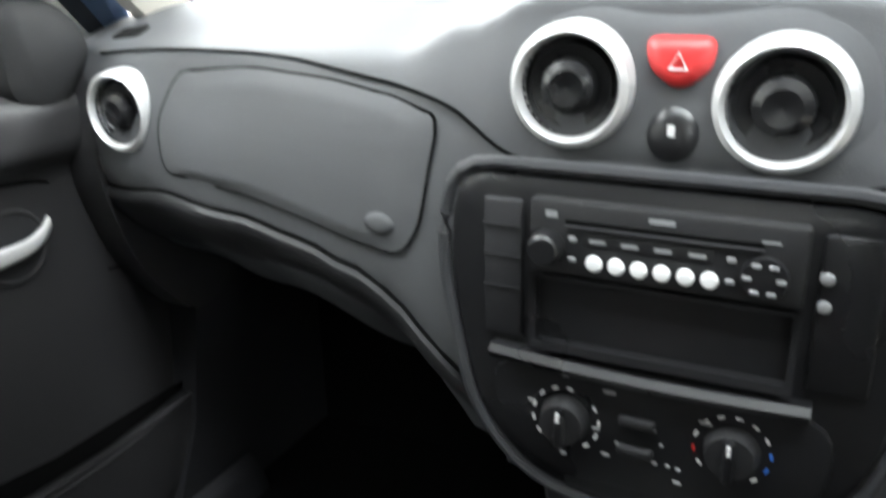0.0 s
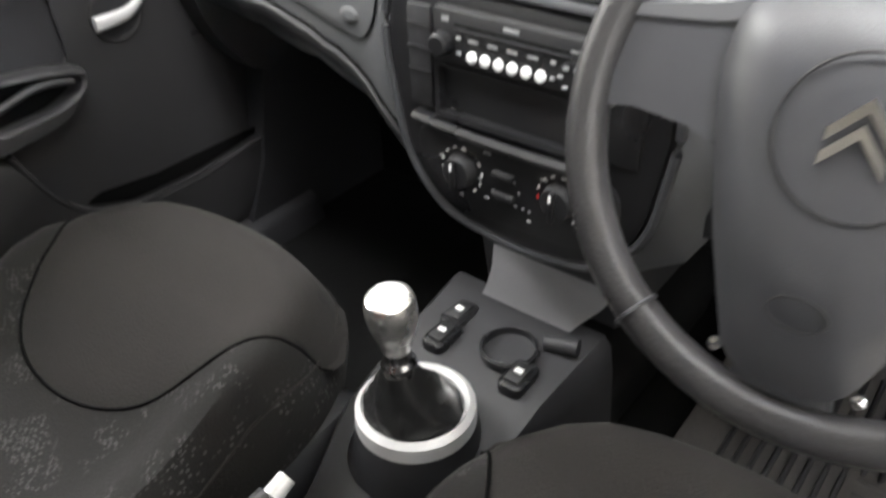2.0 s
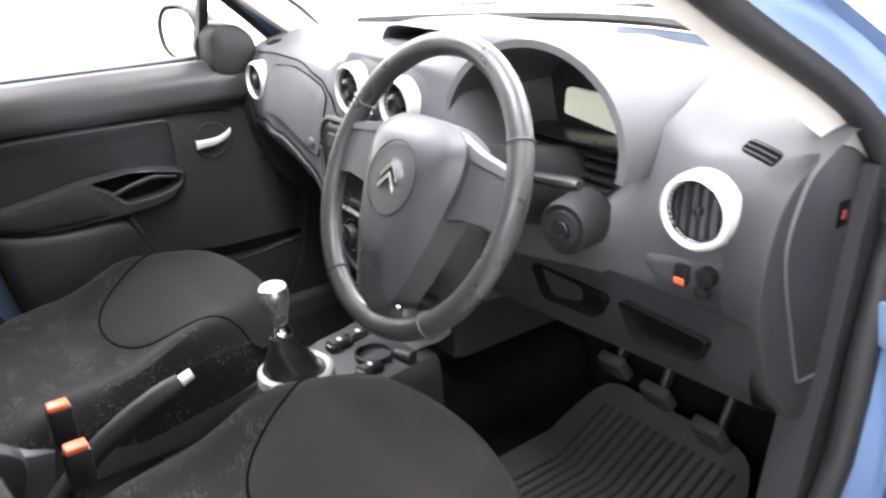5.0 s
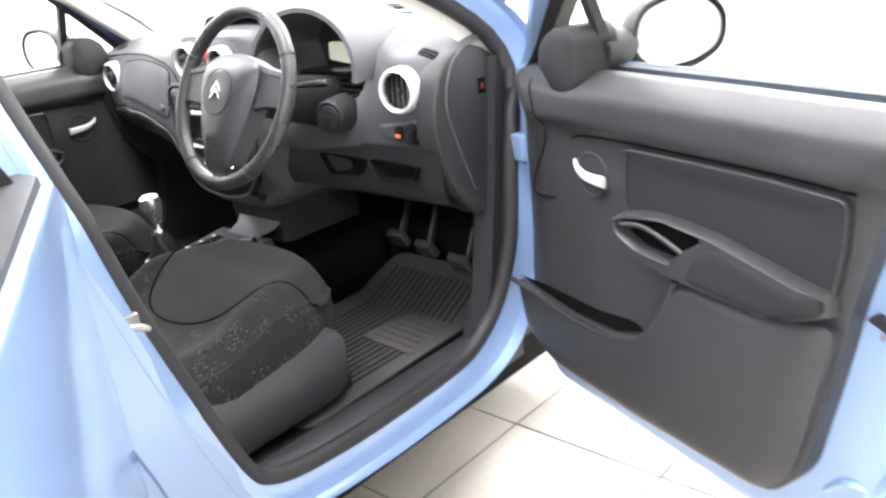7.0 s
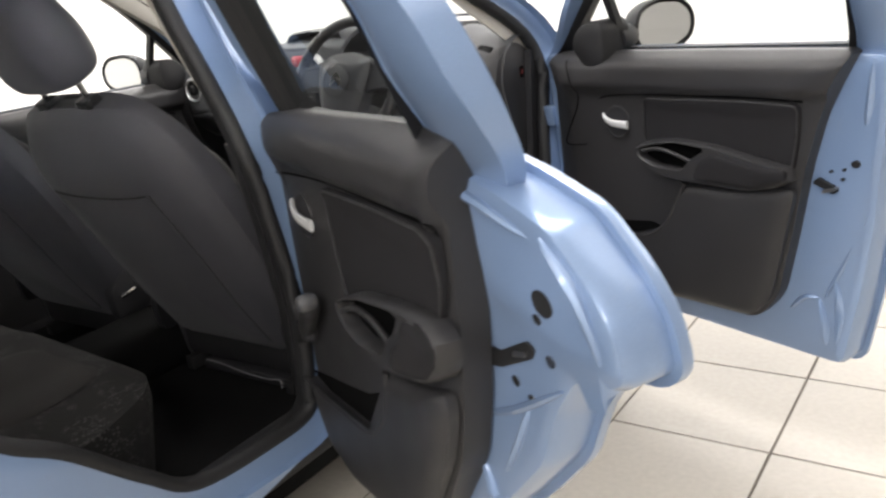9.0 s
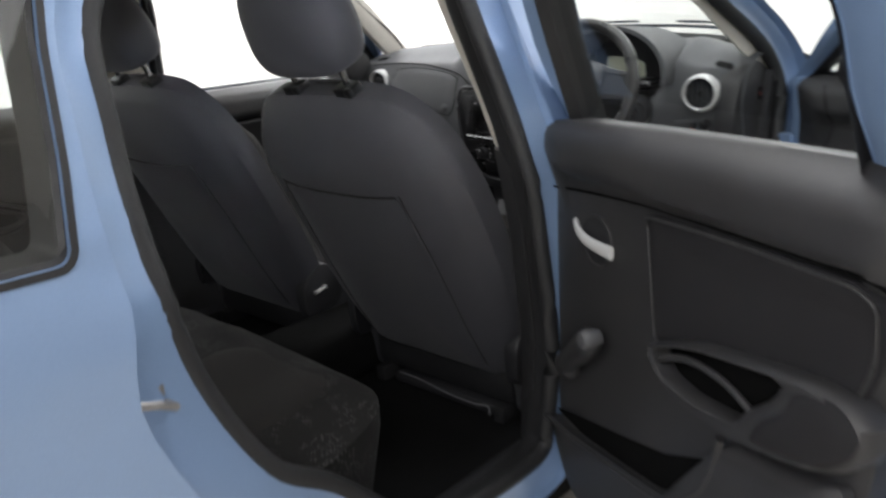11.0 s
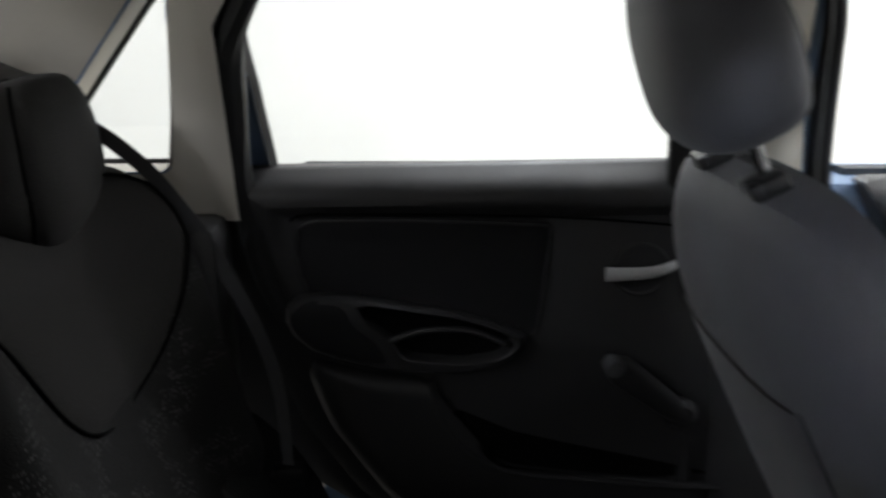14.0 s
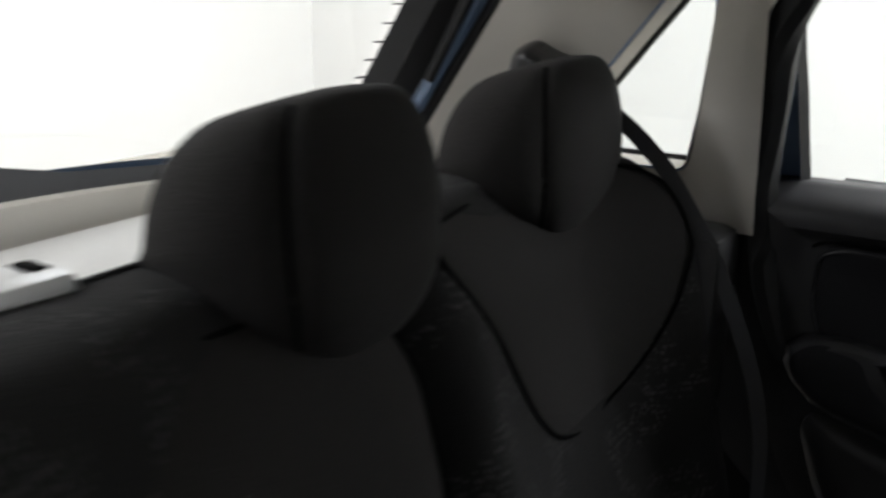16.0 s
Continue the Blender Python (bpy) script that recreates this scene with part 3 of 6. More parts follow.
for edge, s in ((left_edge, -1), (right_edge, 1)):
    strip = [[Vector((x, y + 0.01, z)) for x, y, z in edge], [Vector((x + s * 0.012, y + 0.05, z)) for x, y, z in edge], [Vector((x + s * 0.05, y + 0.07, z)) for x, y, z in edge], [Vector((x + s * 0.055, y + 0.02, z)) for x, y, z in edge]]
    part("tailgate_side_trim", loft(strip, False, False), M_TRIM, car)
    part("tailgate_gap", tube([(x + s * 0.066, y + 0.075, z) for x, y, z in edge], 0.012, 8), M_BLUE, car)
    part("tailgate_seal", tube([(x + s * 0.082, y + 0.09, z) for x, y, z in edge], 0.009, 8), M_RUBBER, car)
    part("strut", tube([(edge[1][0] + s * 0.03, edge[1][1] + 0.075, edge[1][2]), (edge[4][0] + s * 0.04, edge[4][1] + 0.085, edge[4][2])], 0.008, 8), M_MATTBLACK, car)
    for k in range(16):
        f = k / 15
        p = Vector(edge[0]).lerp(Vector(edge[-1]), f)
        part("heater_terminal", rbox(p.x - 0.012, p.x + 0.012, p.y + 0.004, p.y + 0.008, p.z - 0.001, p.z + 0.001, 0), M_MATTBLACK, car)
bottom = rg[-1]
part("tailgate_frit", loft([[Vector((x, y + 0.012, z + 0.03 * math.exp(-(x / 0.09) ** 2))) for x, y, z in bottom], [Vector((x * 1.02, y + 0.014, z - 0.024)) for x, y, z in bottom]], False, False), M_DASH_TOP, car)
part("tailgate_lower_trim", loft([[Vector((x * 1.15, y + 0.012, z - 0.020)) for x, y, z in bottom], [Vector((x * 1.15, y + 0.03, z - 0.022)) for x, y, z in bottom], [Vector((x * 1.15, y + 0.055, z - 0.12)) for x, y, z in bottom], [Vector((x * 1.04, y + 0.03, 0.35)) for x, y, z in bottom]], False, False), M_BEIGE, car, "pale tailgate lining")
part("tailgate_skin", loft([[Vector((x * 1.1, y - 0.02, z)) for x, y, z in bottom], [Vector((x * 1.15, y - 0.1, z - 0.15)) for x, y, z in bottom], [Vector((x * 1.15, y - 0.12, 0.4)) for x, y, z in bottom]], False, False), M_BLUE, car)

# striker plates on the pillars, belt guide
for y, z, x in ((0.222, 0.755, 0.797), (-0.738, 0.815, 0.800)):
    part("striker", tube([(x, y - 0.02, z + 0.012), (x + 0.022, y - 0.02, z + 0.012), (x + 0.024, y, z + 0.006), (x + 0.022, y + 0.018, z - 0.004), (x, y + 0.018, z - 0.006)], 0.005, 8), M_STEEL, car, "bare steel striker")
    part("striker_plate", rbox(x - 0.01, x + 0.001, y - 0.022, y + 0.020, z - 0.011, z + 0.016, 0.002), M_STEEL, car)


# ---- doors: s runs back from the hinge, d inwards, in the closed position ----
def radial(loop, c, n):
    """n points of a closed loop at even angles round c."""
    out = []
    k = len(loop)
    for i in range(n):
        way = Vector((math.cos(2 * math.pi * i / n), math.sin(2 * math.pi * i / n)))
        far = 0.0
        for a, b in zip(loop, list(loop[1:]) + [loop[0]]):
            a, b = Vector(a) - c, Vector(b) - c
            ab = b - a
            den = way.x * ab.y - way.y * ab.x
            if abs(den) < 1e-12:
                continue
            t = (a.x * ab.y - a.y * ab.x) / den
            q = (a.x * way.y - a.y * way.x) / den
            if t > 0 and -1e-6 <= q <= 1 + 1e-6:
                far = max(far, t)
        out.append(c + way * far)
    return out


FRONT_TRIM = [(0.045, 0.972), (0.30, 0.974), (0.62, 0.974), (0.962, 0.972), (0.918, 0.895), (0.89, 0.84), (0.857, 0.72), (0.825, 0.55), (0.79, 0.39), (0.735, 0.325), (0.415, 0.318), (0.153, 0.328), (0.06, 0.378), (0.036, 0.49), (0.05, 0.60), (0.045, 0.83)]
REAR_TRIM = [(0.03, 1.008), (0.30, 1.022), (0.52, 1.03), (0.752, 1.036), (0.742, 0.985), (0.736, 0.89), (0.735, 0.79), (0.72, 0.68), (0.69, 0.57), (0.60, 0.43), (0.45, 0.335), (0.241, 0.30), (0.10, 0.323), (0.055, 0.38), (0.022, 0.49), (0.018, 0.88)]


def door(front, right, open_angle, name_label):
    sd = 1 if right else -1
    hinge = (0.80 * sd, 1.22, 0) if front else (0.787 * sd, 0.135 if right else 0.12, 0)
    ob = thing("front_door" if front else "rear_door", (hinge[0], hinge[1], 0), name_label, "car door", "doors of the car", turn=open_angle)

    def P(s, z, d):
        if z > 1.0:
            d = d + 0.42 * (z - 1.0)
        else:
            d = d - 0.03 * math.sin(math.pi * min(1, max(0, (z - 0.3) / 0.7)))
        return Vector((-sd * d, -s, z))

    def PF(s, z, d):
        return Vector((-sd * d, -s, z))

    L = dict(local=True)
    if front:
        shell = rounded([(0.0, 0.965), (1.015, 0.965), (1.012, 0.86), (0.99, 0.60), (0.968, 0.40), (0.943, 0.245), (0.12, 0.262), (0.03, 0.36), (0.0, 0.6)], 0.03)
        trim = rounded(FRONT_TRIM, 0.03)
        win_out = [(-0.03, 0.94), (0.245, 1.19), (0.52, 1.36), (0.80, 1.425), (1.05, 1.43), (1.035, 1.2), (1.015, 0.94)]
        win_in = [(0.035, 0.94), (0.27, 1.14), (0.52, 1.31), (0.80, 1.375), (0.975, 1.38), (0.955, 1.2), (0.93, 0.94)]
        if not right:
            win_in = win_in[:4] + [(1.075, 1.385), (1.055, 1.2), (1.03, 0.94)]
            win_out = win_out[:4] + [(1.12, 1.43), (1.10, 1.2), (1.075, 0.94)]
        dt = 0.085
    else:
        shell = rounded([(0.0, 0.975), (0.72, 0.985), (0.80, 0.972), (0.895, 0.945), (0.952, 0.892), (0.983, 0.845), (0.992, 0.79), (0.965, 0.768), (0.90, 0.755), (0.85, 0.69), (0.81, 0.60), (0.73, 0.51), (0.65, 0.43), (0.5, 0.335), (0.42, 0.30), (0.06, 0.30), (0.02, 0.4)], 0.02)
        trim = rounded([(s + (0.0 if right else (0.04 + 0.045 * step(0.6, 0.8, z)) * step(0.3, 0.7, s) - 0.05 * step(0.2, 0.03, s)), z if right or z < 0.95 else 1.003 - 0.018 * s) for s, z in REAR_TRIM], 0.03)
        win_out = [(0.0, 0.93), (0.06, 1.2), (0.14, 1.42), (0.42, 1.41), (0.66, 1.36), (0.79, 1.22), (0.825, 1.1), (0.81, 0.99), (0.78, 0.95)]
        win_in = [(0.06, 0.93), (0.11, 1.2), (0.18, 1.37), (0.38, 1.365), (0.58, 1.315), (0.675, 1.21), (0.675, 1.1), (0.66, 0.93)]
        if not right:
            win_in = [(0.085, 0.93), (0.13, 1.2), (0.20, 1.37), (0.45, 1.375), (0.70, 1.345), (0.78, 1.24), (0.775, 1.1), (0.758, 0.93)]
            win_out = [(0.04, 0.93), (0.085, 1.2), (0.16, 1.42), (0.51, 1.42), (0.78, 1.39), (0.87, 1.24), (0.87, 1.1), (0.85, 0.97)]
            shell = [Vector((p.x + 0.08 * step(0.2, 0.5, p.x), min(p.y, 0.958))) for p in shell]
        dt = 0.075
    # pressed steel: outer skin with a flange, and the inner box
    part("door_shell", slab(shell, -0.022, dt - 0.028, P, 0.022), M_BLUE if front or right else M_LOW, ob, **L)
    skin = [p for p in flat_offset([Vector(p) for p in shell], 0.012)]
    part("door_skin", slab(skin, -0.022, -0.042, P, 0.008), M_BLUE, ob, **L)
    # window frame
    wo, wi = spline([(*p, 0) for p in win_out], 40), spline([(*p, 0) for p in win_in], 40)
    rings = []
    sink = lambda z: 1 - 0.55 * min(1, max(0, (1.10 - z) / 0.14))
    for lp, d in ((wi, 0.050), ([(p + q) / 2 for p, q in zip(wi, wo)], 0.066), (wo, 0.050), (wo, 0.0), (wi, -0.005), (wi, 0.052)):
        rings.append([P(p.x, p.y, d * (sink(p.y) if d > 0.01 else 1)) for p in lp])
    part("window_frame", loft(rings, False, False), M_BLUE, ob, **L)
    rub = [[P(p.x + (0.0), p.y, d) for p in lp] for lp, d in ((wi, 0.058), (spline([(0.972 * p[0] + 0.028 * (0.5 if front else 0.4), p[1] - (0.012 if p[1] > 1.05 else 0), 0) for p in win_in], 40), 0.04), (wi, -0.012))]
    part("window_seal", loft(rub, False, False), M_RUBBER, ob, **L)
    gl = [[P(p.x, 0.97, 0.02) for p in wi], [P(p.x, p.y, 0.02) for p in wi]]
    pane = part("window_pane", loft(gl, False, False), M_GLASS if front else M_TINT, ob, **L)
    pane.visible_shadow = False
    w1 = 0.955 if front else 0.72
    zt = 0.972 if front else 1.0 if right else 0.982
    part("sill_strip", loft([[P(s, zt + dz, d) for dz, d in ((-0.03, -0.028), (0.0, -0.028), (0.006, -0.01), (0.004, 0.012), (-0.03, 0.012))] for s in (0.02, w1 * 0.5, w1)]), M_MATTBLACK, ob, **L)
    if front:
        part("window_bar", loft([[P(s, z, d) for s, d in ((0.278, 0.034), (0.300, 0.034), (0.300, 0.012), (0.278, 0.012))] for z in (0.97, 1.05, 1.155)]), M_RUBBER, ob, **L)
    # inner trim panel: a rolled shoulder at the top, a wing by the hinge that falls away, a flat middle
    crease_z = 0.868 if front else 0.922
    top_z = 0.973 if front else 1.025 if right else 0.995

    def face(u, v):
        roll = 0.045 * step(top_z - 0.045, top_z + 0.012, v) ** 1.6
        wing = 0.030 * step(0.17, 0.03, u) if front else 0.012 * step(0.06, 0.0, u)
        return dt + 0.008 + 0.024 * step(crease_z - 0.004, crease_z + 0.022, v) - roll - wing

    part("trim_panel", dome(trim, lambda u, v, e: PF(u, v, face(u, v) - 0.014 * e**9), 30, [lambda u, v: PF(u, v, min(dt - 0.02, face(u, v) - 0.03)), lambda u, v: PF(u, v, dt - 0.05)]), M_TRIM, ob, "dark grey moulded door trim", **L)
    if front:
        wing = [(0.155, 0.955), (0.172, 0.90), (0.176, 0.84), (0.15, 0.79), (0.12, 0.75), (0.108, 0.712), (0.20, 0.72)]
        part("wing_seam", tube([PF(p.x, p.y, face(p.x, p.y) + 0.0002) for p in spline([(*q, 0) for q in wing], 24)], 0.0016, 6), M_SEAM_SHADE, ob, **L)
        ins = rounded([(0.418, 0.862), (0.575, 0.865), (0.727, 0.866), (0.853, 0.861), (0.848, 0.78), (0.835, 0.705), (0.60, 0.71), (0.411, 0.742)], 0.02)
        crease = [(0.262, 0.852), (0.30, 0.861), (0.418, 0.8675), (0.575, 0.870), (0.727, 0.871), (0.856, 0.866)]
        hs, hz, half = 0.318, 0.793, 0.046
        arm = rounded([(0.398, 0.738), (0.46, 0.756), (0.53, 0.764), (0.64, 0.757), (0.75, 0.737), (0.80, 0.728), (0.842, 0.722), (0.846, 0.69), (0.80, 0.668), (0.766, 0.655), (0.65, 0.656), (0.541, 0.659), (0.47, 0.667), (0.43, 0.682), (0.405, 0.71)], 0.02)
        hole = rounded([(0.416, 0.735), (0.467, 0.746), (0.529, 0.757), (0.632, 0.750), (0.578, 0.718), (0.552, 0.688), (0.47, 0.692), (0.420, 0.710)], 0.012)
        mid, bar = Vector((0.52, 0.722)), [(0.43, 0.728), (0.48, 0.737), (0.53, 0.728), (0.582, 0.712)]
        soft = rounded([(0.592, 0.716), (0.64, 0.745), (0.75, 0.729), (0.832, 0.716), (0.834, 0.694), (0.79, 0.674), (0.76, 0.664), (0.66, 0.664), (0.575, 0.668)], 0.016)
        mouth = [(0.034, 0.495), (0.127, 0.492), (0.25, 0.479), (0.36, 0.481), (0.45, 0.507), (0.507, 0.563), (0.548, 0.652)]
        low = rounded(mouth + [(0.70, 0.655), (0.846, 0.672), (0.815, 0.535), (0.782, 0.395), (0.730, 0.334), (0.415, 0.326), (0.157, 0.336), (0.066, 0.383)], 0.025)
        gap = rounded([(0.048, 0.505), (0.13, 0.513), (0.24, 0.515), (0.34, 0.516), (0.43, 0.53), (0.46, 0.52), (0.38, 0.490), (0.25, 0.485), (0.127, 0.497)], 0.012)
    else:
        ins = rounded([(0.333, 0.912), (0.45, 0.918), (0.553, 0.921), (0.70, 0.921), (0.728, 0.908), (0.728, 0.834), (0.70, 0.76), (0.50, 0.735), (0.352, 0.722)], 0.02)
        crease = [(0.03, 0.893), (0.15, 0.906), (0.331, 0.9195), (0.553, 0.926), (0.700, 0.927), (0.735, 0.914)]
        hs, hz, half = 0.192, 0.837, 0.060
        arm = rounded([(0.366, 0.730), (0.428, 0.756), (0.492, 0.775), (0.637, 0.800), (0.717, 0.806), (0.751, 0.778), (0.745, 0.743), (0.709, 0.708), (0.620, 0.684), (0.556, 0.673), (0.471, 0.672), (0.413, 0.682), (0.376, 0.708)], 0.02)
        hole = rounded([(0.385, 0.730), (0.439, 0.753), (0.492, 0.768), (0.640, 0.792), (0.620, 0.758), (0.584, 0.732), (0.563, 0.700), (0.471, 0.692), (0.412, 0.700)], 0.012)
        mid, bar = Vector((0.513, 0.733)), [(0.406, 0.724), (0.465, 0.746), (0.535, 0.746), (0.590, 0.728)]
        soft = rounded([(0.599, 0.726), (0.638, 0.756), (0.655, 0.794), (0.711, 0.797), (0.738, 0.773), (0.733, 0.746), (0.704, 0.716), (0.620, 0.693), (0.580, 0.688)], 0.016)
        mouth = [(0.03, 0.455), (0.15, 0.462), (0.27, 0.475), (0.40, 0.492), (0.47, 0.54), (0.505, 0.59), (0.522, 0.655)]
        low = rounded(mouth + [(0.62, 0.668), (0.705, 0.69), (0.715, 0.665), (0.684, 0.575), (0.594, 0.437), (0.445, 0.343), (0.241, 0.308), (0.105, 0.33), (0.062, 0.384)], 0.025)
        gap = rounded([(0.05, 0.475), (0.15, 0.50), (0.28, 0.53), (0.40, 0.56), (0.48, 0.60), (0.495, 0.58), (0.46, 0.535), (0.39, 0.496), (0.27, 0.48), (0.15, 0.467)], 0.02)
    insert = part("insert", dome(ins, lambda u, v, e: PF(u, v, dt + 0.008 + 0.005 * (1 - e**10) + 0.010 * step(crease_z - 0.05, crease_z, v)), 10, lambda u, v: PF(u, v, dt)), M_INSERT, ob, "dark cloth door insert", **L)
    part("piping", tube([PF(p.x, p.y, dt + 0.0105 + 0.010 * step(crease_z - 0.05, crease_z, p.y)) for p in flat_offset(ins, -0.004)], 0.0022, 6, True), M_TRIM, insert, **L)
    part("crease", tube([PF(p.x, p.y, face(p.x, p.y) + 0.001) for p in spline([(*q, 0) for q in crease], 24)], 0.0020, 6), M_SEAM_SHADE, ob, **L)
    # pull handle across a round bowl
    bowl_c = Vector((hs + 0.004, hz - 0.002))
    bowl = [bowl_c + Vector((0.042 * math.cos(a), 0.041 * math.sin(a))) for a in np.linspace(0, 2 * math.pi, 32, endpoint=False)]
    recess = part("handle_bowl", dome(bowl, lambda u, v, e: PF(u, v, face(u, v) + 0.0012 + 0.0012 * e**4), 6), M_LOW, ob, "dark handle bowl", **L)
    part("bowl_rim", tube([PF(p.x, p.y, face(p.x, p.y) + 0.001) for p in bowl], 0.0032, 8, True), M_TRIM, recess, **L)
    path = spline([(-half, 0.014, 0.012), (-half * 0.72, 0.006, 0.018), (-half * 0.2, -0.003, 0.022), (half * 0.5, -0.006, 0.022), (half, -0.007, 0.020)], 14)
    rings = []
    for i, p in enumerate(path):
        w = 0.007 + 0.0045 * i / 13
        c = PF(hs + p.x, hz + p.y, dt + 0.008 + p.z - 0.01)
        rings.append([c + Vector((sd * 0.005 * math.cos(a), 0, w * math.copysign(abs(math.sin(a)) ** 0.6, math.sin(a)))) for a in np.linspace(0, 2 * math.pi, 14, endpoint=False)])
    part("door_handle", loft(rings), M_SILVER, ob, "silver door handle", **L)
    # armrest: a moulded boat with a deep grip and a soft pad
    n = 64
    rim_o, rim_h = radial(arm, mid, n), radial(hole, mid, n)
    lev = [(1.0, rim_o, dt), (1.0, rim_o, dt + 0.018), (0.965, rim_o, dt + 0.034), (0.90, rim_o, dt + 0.041)]
    rings = [[PF(*(mid + (p - mid) * k), d) for p in loop] for k, loop, d in lev]
    rings += [[PF(p.x, p.y, dt + 0.042) for p in [mid + (h - mid) * 1.06 for h in rim_h]], [PF(p.x, p.y, dt + 0.039) for p in rim_h], [PF(*(mid + (p - mid) * 0.95), dt + 0.0125) for p in rim_h]]
    rest = part("armrest", loft(rings, True, False), M_TRIM, ob, "dark moulded armrest", **L)
    # near-black sheet on the grip's floor paints the shade of a deeper hollow
    part("grip_pocket", dome([mid + (p - mid) * 0.96 for p in rim_h], lambda u, v, e: PF(u, v, dt + 0.0128), 4), M_SEAM_SHADE, rest, "grip pocket floor with shade painted near black", **L)
    part("grip_bar", tube([PF(p.x, p.y, dt + 0.036) for p in spline([(*q, 0) for q in bar], 14)], 0.0052, 10), M_TRIM, rest, **L)
    part("soft_pad", dome(soft, lambda u, v, e: PF(u, v, dt + 0.0475 - 0.010 * e**6), 7, lambda u, v: PF(u, v, dt + 0.02)), M_INSERT, rest, "soft cloth armrest pad", **L)
    # lower panel that stands proud, with the map pocket behind its rim
    def proud(u, v, e):
        return PF(u, v, dt + 0.008 + 0.020 * (1 - e**14) + 0.008 * step(0.45, 0.6, v) * step(0.55, 0.7, u))

    part("map_pocket", dome(low, proud, 16, lambda u, v: PF(u, v, dt)), M_TRIM, ob, "dark moulded map pocket", **L)
    # flat near-black sheet stands in for the shade inside the map pocket
    part("pocket_opening", dome(gap, lambda u, v, e: PF(u, v, dt + 0.0095), 4), M_SEAM_SHADE, ob, "map pocket opening, its shade painted as a near-black sheet", **L)
    part("pocket_rim", tube([PF(p.x, p.y, dt + 0.024) for p in spline([(*q, 0) for q in mouth], 26)], 0.0058, 8), M_TRIM, ob, **L)
    if not front:
        pivot, tip = PF(0.115, 0.590, dt + 0.010), PF(0.238, 0.690, dt + 0.030)
        out = pose(0, 0, 0, 0, -90 * sd, 0)
        crank = part("window_crank", join(lathe([(0.027, 0), (0.028, 0.008), (0.018, 0.024), (0.0005, 0.027)], Matrix.Translation(pivot) @ out, 24),
                                          tube([pivot.lerp(tip, f) + Vector((-sd * 0.012, 0, 0)) for f in (0.0, 0.25, 0.6, 0.9, 1.0)], [0.015, 0.017, 0.019, 0.020, 0.014], 12, flat=1.25)), M_TRIM, ob, "dark grey window winder", **L)
        part("winder_knob", lathe([(0.013, 0), (0.016, 0.008), (0.0165, 0.026), (0.013, 0.034), (0.0005, 0.036)], Matrix.Translation(tip) @ out, 20), M_DASH_TOP, crank, **L)
    # latch and holes on the shut face
    face_d = dt - 0.028
    lift = 0.020 if front else 0.0
    if front:
        hook = [(0.855, 0.676), (0.880, 0.668), (0.905, 0.655), (0.915, 0.664), (0.905, 0.674), (0.868, 0.690)]
        dots = ((0.95, 0.727, 0.008), (0.925, 0.712, 0.0035), (0.922, 0.690, 0.004), (0.895, 0.705, 0.0035))
    else:
        hook = [(0.690, 0.708), (0.745, 0.722), (0.822, 0.762), (0.832, 0.778), (0.815, 0.784), (0.745, 0.746), (0.715, 0.745), (0.702, 0.772), (0.690, 0.765)]
        dots = ((0.863, 0.847, 0.017), (0.846, 0.822, 0.007), (0.860, 0.772, 0.008), (0.772, 0.712, 0.008), (0.805, 0.70, 0.006))
    latch = part("latch", slab(rounded(hook, 0.006), face_d - 0.01, face_d + 0.004 + lift, P), M_MATTBLACK, ob, "black door latch", **L)
    hx, hzz = (0.897, 0.667) if front else (0.80, 0.764)
    part("latch_claw", slab(rounded([(hx - 0.018, hzz - 0.012), (hx + 0.014, hzz - 0.002), (hx + 0.016, hzz + 0.006), (hx - 0.014, hzz - 0.002)], 0.003), face_d, face_d + 0.007 + lift, P), M_STEEL, latch, "bare steel latch claw", **L)
    for s, z, r in dots:
        part("grommet", slab([(s + 1.15 * r * math.cos(a), z + r * math.sin(a)) for a in np.linspace(0, 2 * math.pi, 16, endpoint=False)], face_d - 0.01, face_d + 0.0015 + lift * 0.8, P), M_MATTBLACK if r > 0.0075 and r != 0.008 or front else M_POST, ob, **L)
    # swages pressed into the shut face
    if front:
        ribs = (((0.972, 0.62), (0.93, 0.50), (0.885, 0.40)), ((0.905, 0.47), (0.925, 0.40), (0.922, 0.30)), ((0.875, 0.40), (0.895, 0.345), (0.90, 0.29)), ((0.875, 0.40), (0.84, 0.395), (0.805, 0.36)), ((0.985, 0.95), (0.972, 0.80), (0.976, 0.72)), ((0.925, 0.86), (0.895, 0.74), (0.865, 0.60)))
    else:
        ribs = (((0.60, 0.965), (0.74, 0.955), (0.86, 0.925)), ((0.88, 0.93), (0.935, 0.875), (0.955, 0.80)), ((0.66, 0.62), (0.76, 0.665), (0.87, 0.735)), ((0.64, 0.58), (0.69, 0.50), (0.66, 0.47)), ((0.80, 0.69), (0.765, 0.62), (0.72, 0.55)), ((0.69, 0.93), (0.675, 0.83), (0.655, 0.70)))
    for rib in ribs if front or right else ():
        part("pressing", tube(spline([P(s, z, face_d - 0.004) for s, z in rib], 9), [0.004, 0.009, 0.012, 0.014, 0.014, 0.014, 0.012, 0.009, 0.004], 8, flat=0.55), M_BLUE, ob, **L)
    if front:
        part("edge_guard", tube([P(0.992, 0.575, -0.04), P(0.988, 0.53, -0.04)], 0.012, 8), M_MATTBLACK, ob, **L)
        for z in (0.42, 0.78):
            part("door_hinge", rbox(*sorted((-sd * 0.02, -sd * 0.05)), -0.02, 0.035, z - 0.03, z + 0.03, 0.006), M_BLUE, ob, **L)
